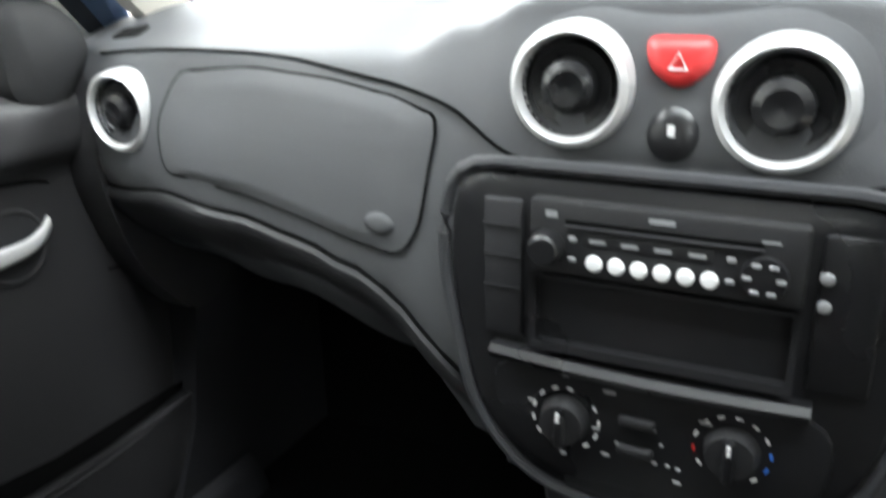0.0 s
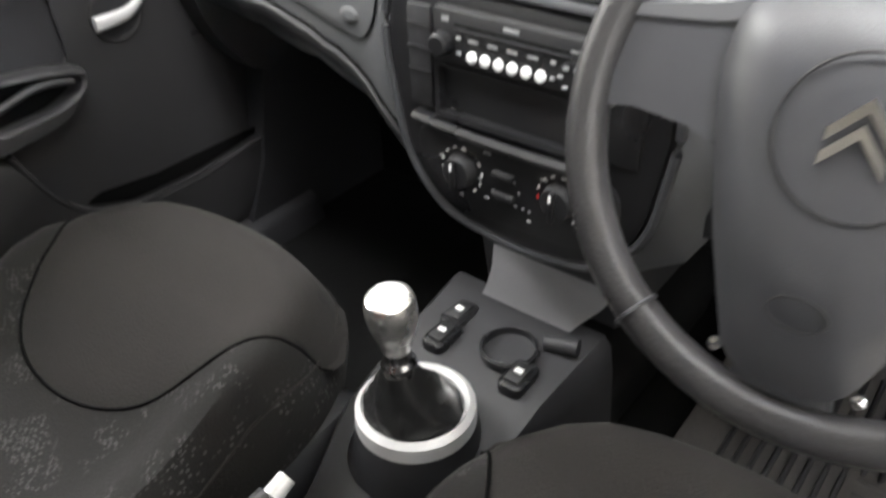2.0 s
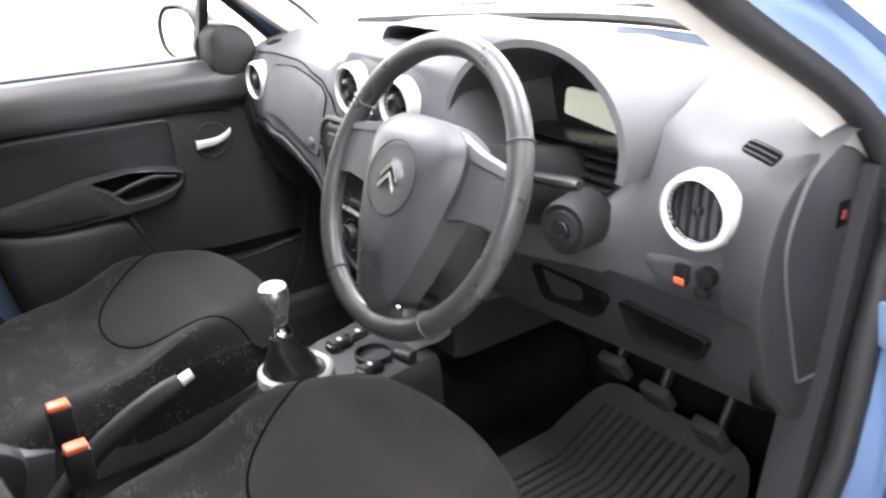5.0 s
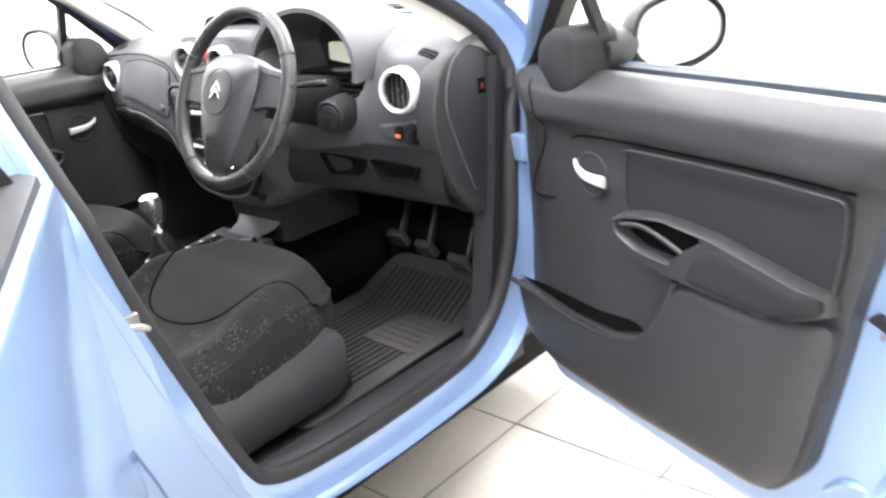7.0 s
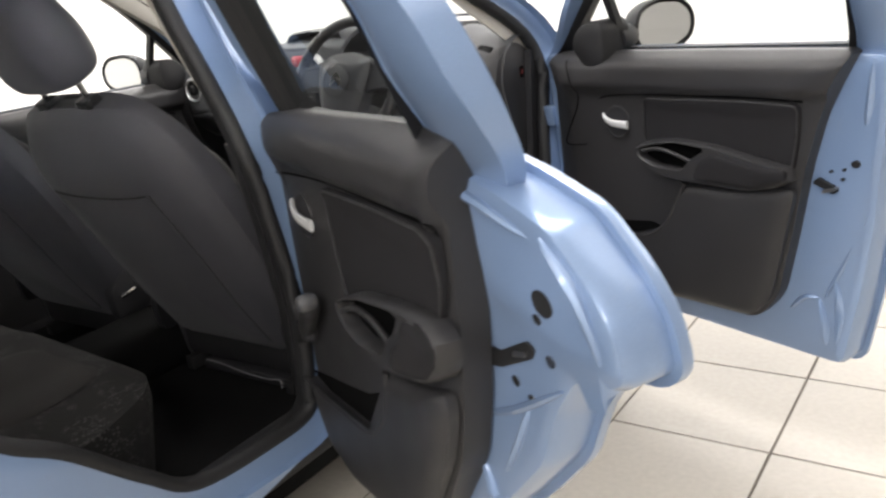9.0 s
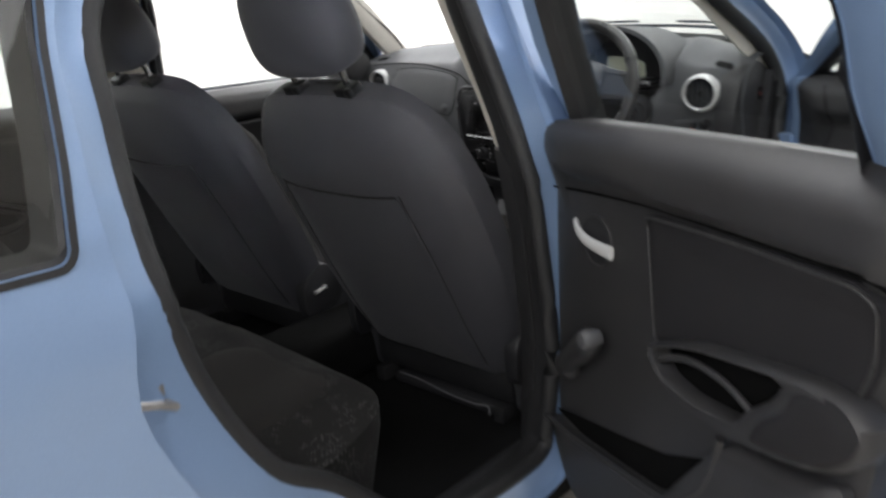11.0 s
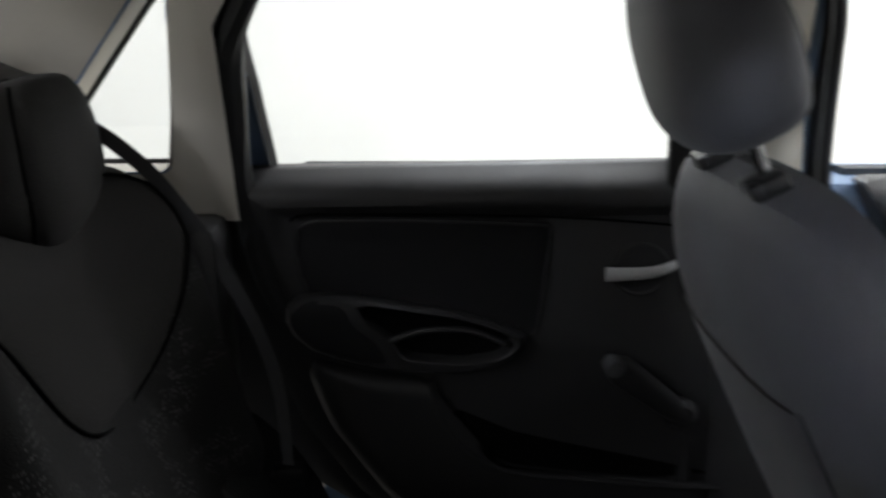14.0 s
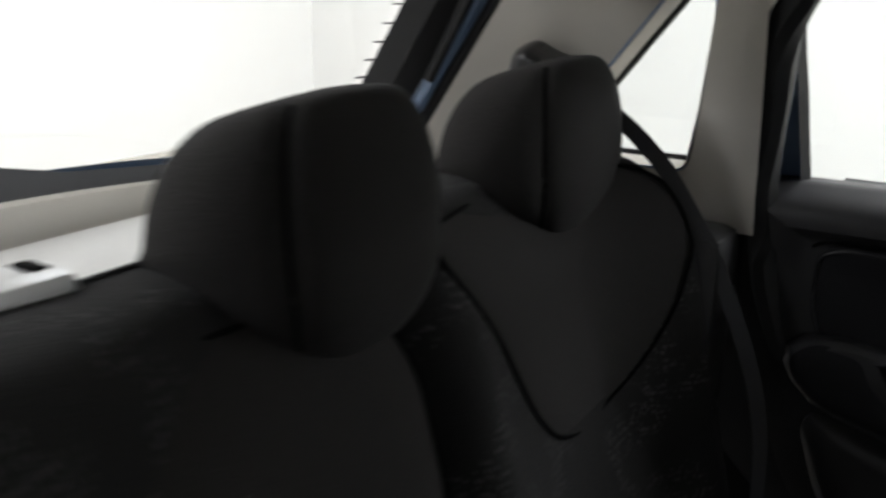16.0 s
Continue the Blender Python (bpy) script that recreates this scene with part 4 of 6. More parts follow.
    if front:
        # mirror on a stalk outside the front corner of the window
        sail = rounded([(0.175, 0.985), (0.185, 1.025), (0.22, 1.055), (0.28, 1.06), (0.30, 1.04), (0.30, 0.95), (0.26, 0.925), (0.22, 0.935)], 0.03)
        part("mirror_sail", slab(sail, 0.01, 0.112, PF, 0.02), M_MATTBLACK, ob, **L)
        part("mirror_arm", tube(spline([PF(0.265, 1.0, 0.04), PF(0.25, 1.0, -0.02), PF(0.225, 1.0, -0.065), PF(0.195, 1.005, -0.105)], 10), [0.044, 0.046, 0.044, 0.041, 0.038, 0.036, 0.035, 0.036, 0.038, 0.036], 16, flat=0.95), M_MATTBLACK, ob, **L)
        rim = rounded([(-0.112, -0.03), (-0.098, 0.045), (-0.035, 0.068), (0.055, 0.06), (0.096, 0.022), (0.09, -0.034), (0.03, -0.062), (-0.06, -0.066)], 0.055)
        mc = PF(0.272, 1.012, -0.18)

        def MF(u, v, a):
            return Vector((mc.x + sd * u, mc.y + a - 0.12 * u, mc.z + v))

        housing = part("mirror_housing", dome(flat_offset(rim, 0.012), lambda u, v, e: MF(u, v, 0.015 + 0.085 * math.sqrt(max(0, 1 - e * e))), 8, [lambda u, v: MF(u, v, 0.0), lambda u, v: MF(u * 0.93, v * 0.93, -0.004), lambda u, v: MF(u * 0.93, v * 0.93, 0.012)]), M_MATTBLACK, ob, "black door mirror housing", **L)
        part("mirror_glass", slab([p for p in flat_offset(rim, -0.002)], 0.012, 0.003, MF), M_MIRROR, housing, **L)
    return ob


door(True, True, 70, "open light blue front door with dark grey inner trim")
door(False, True, 62.3, "open light blue rear door with dark grey inner trim")
door(True, False, 0, "closed front door with dark grey inner trim")
door(False, False, 0, "closed rear door with dark grey inner trim")

# ---- dashboard ----
# rows of x: depth y and height z of the crest, brow, face top, face middle, face bottom, under edge
DASH = [
    (-0.72, 1.16, 1.03, 1.06, 1.005, 1.03, 0.975, 1.01, 0.90, 1.02, 0.84, 1.10, 0.74),
    (-0.60, 1.16, 1.045, 1.05, 1.01, 1.01, 0.985, 0.985, 0.90, 1.00, 0.825, 1.08, 0.74),
    (-0.45, 1.18, 1.055, 1.04, 1.015, 0.99, 0.985, 0.955, 0.90, 0.965, 0.815, 1.05, 0.73),
    (-0.25, 1.20, 1.065, 1.02, 1.02, 0.965, 0.985, 0.935, 0.89, 0.94, 0.79, 1.02, 0.70),
    (-0.17, 1.20, 1.075, 1.00, 1.045, 0.955, 1.01, 0.925, 0.90, 0.925, 0.75, 0.99, 0.64),
    (-0.10, 1.20, 1.08, 0.98, 1.065, 0.945, 1.035, 0.918, 0.90, 0.918, 0.72, 0.97, 0.61),
    (0.10, 1.20, 1.085, 0.98, 1.065, 0.945, 1.035, 0.918, 0.90, 0.918, 0.72, 0.97, 0.61),
    (0.17, 1.20, 1.09, 1.01, 1.06, 0.965, 1.02, 0.93, 0.90, 0.925, 0.75, 0.99, 0.64),
    (0.22, 1.24, 1.06, 1.17, 0.96, 1.06, 0.925, 0.99, 0.88, 0.98, 0.80, 1.04, 0.71),
    (0.45, 1.24, 1.06, 1.17, 0.96, 1.06, 0.925, 0.99, 0.88, 1.0, 0.80, 1.05, 0.70),
    (0.52, 1.19, 1.07, 1.07, 1.03, 1.025, 0.99, 0.995, 0.90, 1.01, 0.80, 1.06, 0.70),
    (0.60, 1.16, 1.045, 1.06, 1.01, 1.015, 0.985, 1.0, 0.90, 1.03, 0.80, 1.08, 0.70),
    (0.72, 1.16, 1.03, 1.08, 1.0, 1.05, 0.97, 1.03, 0.90, 1.06, 0.80, 1.10, 0.70),
]


def dash_profile(x):
    v = interp(DASH, x)
    pts = [(1.56 - 0.32 * (x / 0.72) ** 2, 1.035)] + [(v[i], v[i + 1]) for i in range(0, 12, 2)]
    return [p.xy for p in spline([(*p, 0) for p in pts], 40)]


def dash_y(x, z):
    """Depth of the dashboard's face at a height."""
    best = None
    pr = dash_profile(x)
    for a, b in zip(pr[12:], pr[13:]):
        if (a.y - z) * (b.y - z) <= 0 and abs(a.y - b.y) > 1e-9:
            best = a.x + (b.x - a.x) * (z - a.y) / (b.y - a.y)
            break
    return best if best is not None else pr[-8].x


dash = thing("dashboard", (0, 1.2, 0.62), "dark grey moulded dashboard with round silver-ringed vents", "dashboard")
rows = []
for x in np.linspace(-0.72, 0.72, 73):
    pr = dash_profile(x)
    rows.append([Vector((x, p.x, p.y)) for p in pr] + [Vector((x, pr[-1].x + 0.25, pr[-1].y - 0.02))])
part("dash_moulding", loft(rows, False, False), M_DASH, dash, sharp=50)
for sgn in (1, -1):
    end = rounded([(1.02, 0.98), (0.985, 0.86), (1.03, 0.72), (1.12, 0.62), (1.20, 0.66), (1.22, 0.98), (1.12, 1.02)], 0.05)
    part("end_cap", slab(end, sgn * 0.66, sgn * 0.715, lambda u, v, a: Vector((a, u, v)), 0.008), M_TRIM, dash)


def patch(outline, off, thick, rings=6, soft=0.004):
    """A lid laid on the dashboard's face: outline in x and z."""
    def at(u, v, e):
        return Vector((u, dash_y(u, v) - off + soft * max(0, e - 0.8) / 0.2, v))
    return dome(outline, at, rings, lambda u, v: Vector((u, dash_y(u, v) + thick, v)))


lid = rounded([(-0.515, 0.982), (-0.418, 0.990), (-0.307, 0.986), (-0.234, 0.976), (-0.188, 0.966), (-0.186, 0.950), (-0.199, 0.871), (-0.220, 0.842), (-0.267, 0.849), (-0.32, 0.860), (-0.407, 0.873), (-0.53, 0.880), (-0.54, 0.93)], 0.016)
glove = part("glovebox_lid", patch(lid, 0.0055, 0.03, 16, 0.003), M_DASH, dash)
part("lid_gap", patch(flat_offset([Vector(p) for p in lid], 0.0013), 0.0026, 0.02, 14, 0.0), M_SEAM_SHADE, dash)
part("release_button", dome([(-0.240 + 0.017 * math.cos(a), 0.870 + 0.011 * math.sin(a)) for a in np.linspace(0, 2 * math.pi, 20, endpoint=False)], lambda u, v, e: Vector((u, dash_y(u, v) - 0.004 - 0.005 * (1 - e**4), v)), 5), M_DASH, glove)
brow = [(-0.66, 0.992), (-0.597, 0.998), (-0.50, 1.002), (-0.417, 1.002), (-0.346, 0.999), (-0.251, 0.988), (-0.182, 0.977), (-0.142, 0.957), (-0.112, 0.944), (-0.06, 0.9375), (0.033, 0.9375), (0.123, 0.939), (0.17, 0.945)]
part("break_line", tube([(q.x, dash_y(q.x, q.y) - 0.0032 - 0.0015 * (q.x > -0.14), q.y) for q in spline([(*b, 0) for b in brow], 60)], 0.0016, 6), M_SEAM_SHADE, dash)
# knee shelf under the glovebox
shelf = []
for x in np.linspace(-0.70, -0.15, 24):
    (z,) = interp([(-0.70, 0.836), (-0.634, 0.841), (-0.516, 0.852), (-0.427, 0.847), (-0.337, 0.836), (-0.27, 0.819), (-0.221, 0.789), (-0.174, 0.748), (-0.15, 0.725)], x)
    y = dash_y(x, z)
    shelf.append([Vector((x, y + dy, z + dz)) for dy, dz in ((0.03, 0.003), (-0.002, 0.001), (-0.006, -0.004), (-0.006, -0.012), (0.004, -0.030), (0.032, -0.06), (0.075, -0.09), (0.14, -0.12), (0.25, -0.12))])
# matt black instead of footwell plastic puts the overhang's shade into the colour
panel = part("lower_panel", loft(shelf, False, False), M_MATTBLACK, dash, "lower panel under the glovebox, darkened for the overhang's shade")
part("panel_gap", tube([row[1] + Vector((0, 0.001, 0.002)) for row in shelf], 0.0024, 6), M_SEAM_SHADE, panel)
part("fuse_cover_button", moved(dome([(0.018 * math.cos(a), 0.010 * math.sin(a)) for a in np.linspace(0, 2 * math.pi, 18, endpoint=False)], lambda u, v, e: Vector((u, -0.005 * (1 - e**4), v)), 4), pose(-0.394, 0.975, 0.800)), M_MATTBLACK, dash)


def vent(x, y, z, tilt, turn, r=0.046, closed=False):
    """A round vent: silver ring, dark bowl, slats across or a turned disc."""
    m = pose(x, y, z, 90 + tilt, 0, turn)
    ring = part("vent_ring", lathe([(r * 0.78, 0.0), (r * 0.80, 0.010), (r * 0.86, 0.014), (r * 0.96, 0.010), (r, 0.0), (r, -0.02)], m, 40, False), M_SILVER, dash, "silver vent ring")
    part("vent_bowl", lathe([(r * 0.79, 0.006), (r * 0.76, -0.02), (r * 0.5, -0.035), (0.0005, -0.036)], m, 32, False), M_MATTBLACK, ring)
    if closed:
        part("vent_disc", lathe([(r * 0.7, -0.008), (r * 0.66, 0.004), (r * 0.45, 0.002), (r * 0.42, 0.012), (r * 0.28, 0.016), (0.0005, 0.014)], m, 32, False), M_BLACK, ring)
    else:
        for k in range(5):
            o = (k - 2) * r * 0.26
            w = math.sqrt(max(0.0001, (r * 0.74) ** 2 - o * o))
            part("slat", moved(rbox(o - 0.0012, o + 0.0012, -w, w, -0.022, 0.002, 0.0005, 1), m @ pose(0, 0, 0, 0, 12, 0)), M_BLACK, ring)
        part("hub", moved(rbox(-0.006, 0.006, -0.006, 0.006, -0.005, 0.006, 0.002, 1), m), M_BLACK, ring)


vent(-0.068, 0.928, 0.998, 0, 0, 0.0465, True)
vent(0.078, 0.928, 0.992, 0, 0, 0.0465, True)
vent(-0.603, 0.992, 0.935, 0, 0, 0.046, True)
vent(0.617, 0.995, 0.935, 0, 4, 0.05)
pod = rounded([(-0.125, 0.975), (-0.115, 1.03), (-0.07, 1.055), (0.0, 1.045), (0.085, 1.055), (0.13, 1.03), (0.14, 0.975), (0.09, 0.945), (-0.07, 0.945)], 0.03)
part("vent_fascia", patch(pod, 0.004, 0.03, 6), M_DASH, dash)
hz = rounded([(-0.018, 1.034), (0.032, 1.034), (0.03, 1.012), (0.008, 0.996), (-0.014, 1.012)], 0.012)
hb = part("hazard_button", dome(hz, lambda u, v, e: Vector((u, dash_y(u, v) - 0.006 - 0.007 * (1 - e**5), v)), 5, lambda u, v: Vector((u, dash_y(u, v), v))), M_RED, dash, "red hazard warning button")
yb = dash_y(0.008, 1.016) - 0.014
tri_o = [(0.002, 1.013), (0.014, 1.013), (0.008, 1.024)]
part("warning_triangle", tube([(u, yb, v) for u, v in tri_o], 0.0012, 5, True), M_WHITE, hb)
part("lock_button", dome([(0.008 + 0.018 * math.cos(a), 0.968 + 0.019 * math.sin(a)) for a in np.linspace(0, 2 * math.pi, 20, endpoint=False)], lambda u, v, e: Vector((u, dash_y(u, v) - 0.005 - 0.006 * (1 - e**3), v)), 4), M_BLACK, dash)
part("lock_mark", rbox(0.0055, 0.0105, dash_y(0.008, 0.968) - 0.0125, dash_y(0.008, 0.968) - 0.011, 0.968, 0.976, 0), M_WHITE, dash)

# clock display pod on top
def pod_ring(grow, y, drop=0.0):
    base = rounded([(-0.135, 1.035), (-0.105, 1.098), (-0.06, 1.105), (0.10, 1.105), (0.135, 1.098), (0.165, 1.035)], 0.02)
    return [Vector((0.015 + (p.x - 0.015) * grow, y, 1.03 + (p.y - 1.03) * grow - drop)) for p in base]


part("display_hood", loft([pod_ring(0.9, 1.12), pod_ring(0.9, 1.03), pod_ring(0.95, 1.022), pod_ring(1.0, 1.03), pod_ring(1.1, 1.10, 0.006), pod_ring(1.3, 1.24, 0.03)], True, False), M_DASH_TOP, dash)
part("display_back", slab(rounded([(-0.12, 1.035), (-0.09, 1.09), (0.12, 1.09), (0.15, 1.035)], 0.01), 1.125, 1.118, lambda u, v, a: Vector((u, a, v))), M_MATTBLACK, dash)
part("display", slab(rounded([(-0.005, 1.04), (-0.005, 1.086), (0.115, 1.086), (0.135, 1.04)], 0.006), 1.114, 1.106, lambda u, v, a: Vector((u, a, v))), M_SCREEN, dash, "grey clock display")

# centre stack
FY = 0.905
stack = rounded([(-0.155, 0.935), (0.165, 0.935), (0.185, 0.86), (0.165, 0.725), (0.118, 0.666), (0.02, 0.652), (-0.088, 0.666), (-0.14, 0.725), (-0.165, 0.86)], 0.045)
part("radio_surround", slab(stack, 0.96, FY - 0.001, lambda u, v, a: Vector((u, a, v)), 0.012), M_BLACK, dash)
part("stack_rim", tube([(p.x, FY + 0.006, p.y) for p in flat_offset([Vector(q) for q in stack], 0.005)], 0.0058, 8, True), M_HUB, dash)
for x0, x1 in ((-0.128, -0.095), (0.114, 0.154)):
    part("switch_blank", rbox(x0, x1, FY - 0.006, FY + 0.01, 0.80, 0.915, 0.004), M_LOW if x0 < 0 else M_BLACK, dash)
for z in (0.893, 0.868, 0.842):
    part("switch_line", rbox(-0.127, -0.096, FY - 0.0075, FY - 0.004, z, z + 0.0012, 0), M_MATTBLACK, dash)
for z in (0.885, 0.865):
    part("indicator_dot", lathe([(0.005, 0), (0.004, 0.002), (0.0005, 0.003)], pose(0.119, FY - 0.006, z, 90, 0, 0), 12), M_PRINT_GREY, dash)


def front_box(name, x0, x1, z0, z1, y0, y1, mat, parent, r=0.002, label=""):
    return part(name, rbox(x0, x1, y1, y0, z0, z1, r), mat, parent, label)


RX, RZ = 0.011, 0.003
radio = front_box("radio", RX - 0.098, RX + 0.096, RZ + 0.859, RZ + 0.917, FY + 0.03, FY - 0.012, M_MATTBLACK, dash, 0.004, "black car radio with pale buttons")


def radio_bit(name, x0, x1, z0, z1, proud, mat, r=0.0):
    return front_box(name, RX + x0, RX + x1, RZ + z0, RZ + z1, FY, FY - proud, mat, radio, r)


radio_bit("cd_slot", -0.07, 0.068, 0.900, 0.9035, 0.0128, M_SEAM_SHADE, 0.001)
radio_bit("slot_lip", -0.07, 0.068, 0.8975, 0.8995, 0.0145, M_LOW, 0.0006)
radio_bit("maker_mark", -0.009, 0.009, 0.9075, 0.9115, 0.0126, M_PRINT_GREY)
radio_bit("eject_key", -0.085, -0.076, 0.904, 0.909, 0.0126, M_PRINT_GREY)
radio_bit("phone_key", 0.066, 0.078, 0.9035, 0.9055, 0.0126, M_PRINT_GREY)
radio_bit("lcd", -0.056, 0.036, 0.8835, 0.894, 0.0128, M_BLACK, 0.001)
for k in range(4):
    radio_bit("lcd_bar", -0.051 + k * 0.0235, -0.039 + k * 0.0235, 0.8875, 0.8905, 0.0133, M_PRINT_GREY)
for k in range(6):
    x = RX - 0.047 + k * 0.0164
    part("preset_button", lathe([(0.0062, 0.0), (0.0060, 0.0025), (0.0045, 0.0038), (0.0005, 0.0040)], pose(x, FY - 0.012, RZ + 0.872, 90, 0, 0), 16), M_WHITE, radio)
for x, z in ((-0.064, 0.889), (-0.064, 0.873), (0.048, 0.889), (0.048, 0.873)):
    radio_bit("side_button", x - 0.003, x + 0.003, z - 0.002, z + 0.002, 0.0135, M_PRINT_GREY, 0.001)
part("volume_knob", lathe([(0.013, 0), (0.012, 0.012), (0.010, 0.014), (0.0005, 0.014)], pose(RX - 0.083, FY - 0.012, RZ + 0.881, 90, 0, 0), 24), M_BLACK, radio)
pad = part("menu_pad", lathe([(0.016, 0), (0.015, 0.004), (0.0005, 0.005)], pose(RX + 0.070, FY - 0.012, RZ + 0.879, 90, 0, 0), 24), M_BLACK, radio)
for a in range(0, 360, 60):
    x, z = RX + 0.070 + 0.011 * math.cos(radians(a)), RZ + 0.879 + 0.011 * math.sin(radians(a))
    front_box("pad_key", x - 0.003, x + 0.003, z - 0.0016, z + 0.0016, FY - 0.012, FY - 0.0178, M_PRINT_GREY, pad, 0.0006)
# open pocket below the radio
pk = []
for x0, x1, z0, z1, y in ((-0.098, 0.096, 0.794, 0.857, FY - 0.012), (-0.093, 0.091, 0.800, 0.853, FY - 0.010), (-0.088, 0.086, 0.803, 0.851, FY + 0.12)):
    pk.append([Vector((RX + x, y, RZ + z)) for x, z in ((x0, z0), (x1, z0), (x1, z1), (x0, z1))])
part("storage_pocket", loft(pk, True, False), M_BLACK, dash)
# back wall in near black, the pocket's inner shade put into its colour
part("pocket_back", rbox(RX - 0.088, RX + 0.086, FY + 0.11, FY + 0.12, RZ + 0.803, RZ + 0.851, 0), M_SEAM_SHADE, dash)
part("pocket_lip", loft([[Vector((RX - 0.13 + 0.24 * f, FY + dy, z0 + dz - 0.004 * math.sin(math.pi * f))) for dy, dz in ((0.01, 0.004), (-0.013, 0.004), (-0.018, -0.001), (-0.015, -0.007), (0.01, -0.007))] for f, z0 in ((k / 10, 0.790 - 0.002 * k / 10) for k in range(11))]), M_BLACK, dash)
# heater panel
ht = rounded([(-0.125, 0.778), (0.14, 0.778), (0.138, 0.712), (0.095, 0.684), (-0.065, 0.680), (-0.11, 0.708)], 0.03)
heater = part("heater_panel", slab(ht, FY + 0.01, FY - 0.006, lambda u, v, a: Vector((u, a, v)), 0.003), M_BLACK, dash)
for cx, cz in ((-0.056, 0.736), (0.072, 0.741)):
    kn = part("heater_knob", lathe([(0.0205, 0), (0.019, 0.006), (0.0175, 0.014), (0.0005, 0.015)], pose(cx, FY - 0.006, cz, 90, 0, 0), 28), M_MATTBLACK, heater)
    part("grip", rbox(cx - 0.004, cx + 0.004, FY - 0.028, FY - 0.02, cz - 0.018, cz + 0.018, 0.003), M_BLACK, kn)
    part("pointer", rbox(cx - 0.0012, cx + 0.0012, FY - 0.0292, FY - 0.0275, cz + 0.008, cz + 0.016, 0), M_WHITE, kn)
    for k in range(22):
        a = radians(-50 + k * 280 / 21)
        if k % 2 or cx < 0 and 7 < k < 10:
            continue
        m = pose(cx + 0.0275 * math.cos(a), FY - 0.0068, cz + 0.0275 * math.sin(a), 0, -math.degrees(a), 0)
        colour = M_WHITE if cx < 0 else (M_BLUEPRINT if k in (2, 3, 4) else M_RED if k in (17, 18, 19) else M_WHITE)
        part("scale_mark", moved(rbox(-0.0009, 0.0009, -0.0004, 0.0004, -0.0024, 0.0024, 0), m), colour, heater)
for x, z, w in ((-0.026, 0.757, 0.013), (-0.027, 0.700, 0.009), (-0.018, 0.713, 0.005), (0.010, 0.732, 0.004), (0.016, 0.720, 0.004), (0.012, 0.703, 0.005), (0.022, 0.703, 0.005), (0.03, 0.702, 0.005),
                (0.030, 0.690, 0.008), (0.047, 0.748, 0.012), (-0.09, 0.735, 0.007), (-0.062, 0.764, 0.008), (-0.036, 0.722, 0.008), (-0.062, 0.692, 0.007)):
    part("symbol", rbox(x + 0.005 - w * 0.38, x + 0.005 + w * 0.38, FY - 0.0075, FY - 0.0062, z + 0.0093, z + 0.0125, 0.0006, 1), M_PRINT_GREY, heater)
for z in (0.748, 0.722):
    part("slider", rbox(-0.012, 0.016, FY - 0.014, FY - 0.006, z - 0.004, z + 0.004, 0.002), M_MATTBLACK, heater)

# instrument hood
hood = []
for t in np.linspace(0, 1, 9):
    y = 0.972 + 0.235 * t
    ring = []
    for a in np.linspace(-8, 188, 25):
        r = 1.0 - 0.12 * t
        ring.append(Vector((0.345 + 0.19 * r * math.cos(radians(a)), y + 0.055 * (1 - math.sin(radians(a))) * (1 - t) * -0.3, 0.975 + (0.142 * r) * math.sin(radians(a)))))
    hood.append(ring)
inner = [[Vector((0.345 + (p.x - 0.345) * 0.93, p.y, 0.975 + (p.z - 0.975) * 0.92)) for p in ring] for ring in hood]
part("instrument_hood", loft(list(reversed(inner)) + hood, False, False), M_DASH, dash)
part("instrument_back", slab([(0.335 + 0.165 * math.cos(radians(a)), 0.985 + 0.118 * math.sin(radians(a))) for a in range(0, 181, 10)] + [(0.18, 0.93), (0.49, 0.93)], 1.16, 1.15, lambda u, v, a: Vector((u, a, v))), M_MATTBLACK, dash)
lcd = [(0.25, 0.975), (0.38, 0.958), (0.375, 1.0), (0.33, 1.016), (0.255, 1.018)]
part("instrument_display", slab(rounded(lcd, 0.008), 1.14, 1.132, lambda u, v, a: Vector((u, a, v))), M_LCD, dash, "pale lit digital instrument display")
for k in range(5):
    z = 0.955 - 0.011 * k
    part("instrument_rib", rbox(0.215, 0.455, 1.06 - 0.012 * k, 1.13, z, z + 0.004, 0.001), M_BLACK, dash)
def top_point(x, y, lift):
    """On the dashboard's upper side at a depth, raised by lift."""
    pr = dash_profile(x)
    for a, b in zip(pr[:24], pr[1:24]):
        if (a.x - y) * (b.x - y) <= 0 and abs(a.x - b.x) > 1e-9:
            z = a.y + (b.y - a.y) * (y - a.x) / (b.x - a.x)
            return Vector((x, y - lift * 0.4, z + lift))
    return Vector((x, y, pr[10].y + lift))


def patch_top(x, y, w, h):
    """A small plate with round ends that lies on the dashboard's upper side."""
    out = rounded([(x - w, y - h), (x + w, y - h), (x + w, y + h), (x - w, y + h)], 0.008)
    return dome(out, lambda u, v, e: top_point(u, v, 0.0014), 4, lambda u, v: top_point(u, v, -0.004))


# small slots of the defroster, side window outlets, red key mark
for xx in (0.652, -0.648):
    grid = part("side_outlet", patch_top(xx, 1.062, 0.023, 0.012), M_SEAM_SHADE, dash, "dark slotted window outlet")
    for k in range(3):
        part("outlet_bar", tube([top_point(xx + 0.024 * t, 1.0535 + 0.0085 * k, 0.0016) for t in (-0.85, 0, 0.85)], 0.0012, 6), M_TRIM, grid)
# near-black plate stands in for the shaded recess round the key
part("key_plate", rbox(0.710, 0.7165, 1.140, 1.166, 0.903, 0.938, 0.002), M_SEAM_SHADE, dash)
part("airbag_key", rbox(0.7155, 0.7178, 1.148, 1.159, 0.914, 0.926, 0.001), M_DARKRED, dash, "small red airbag switch mark")
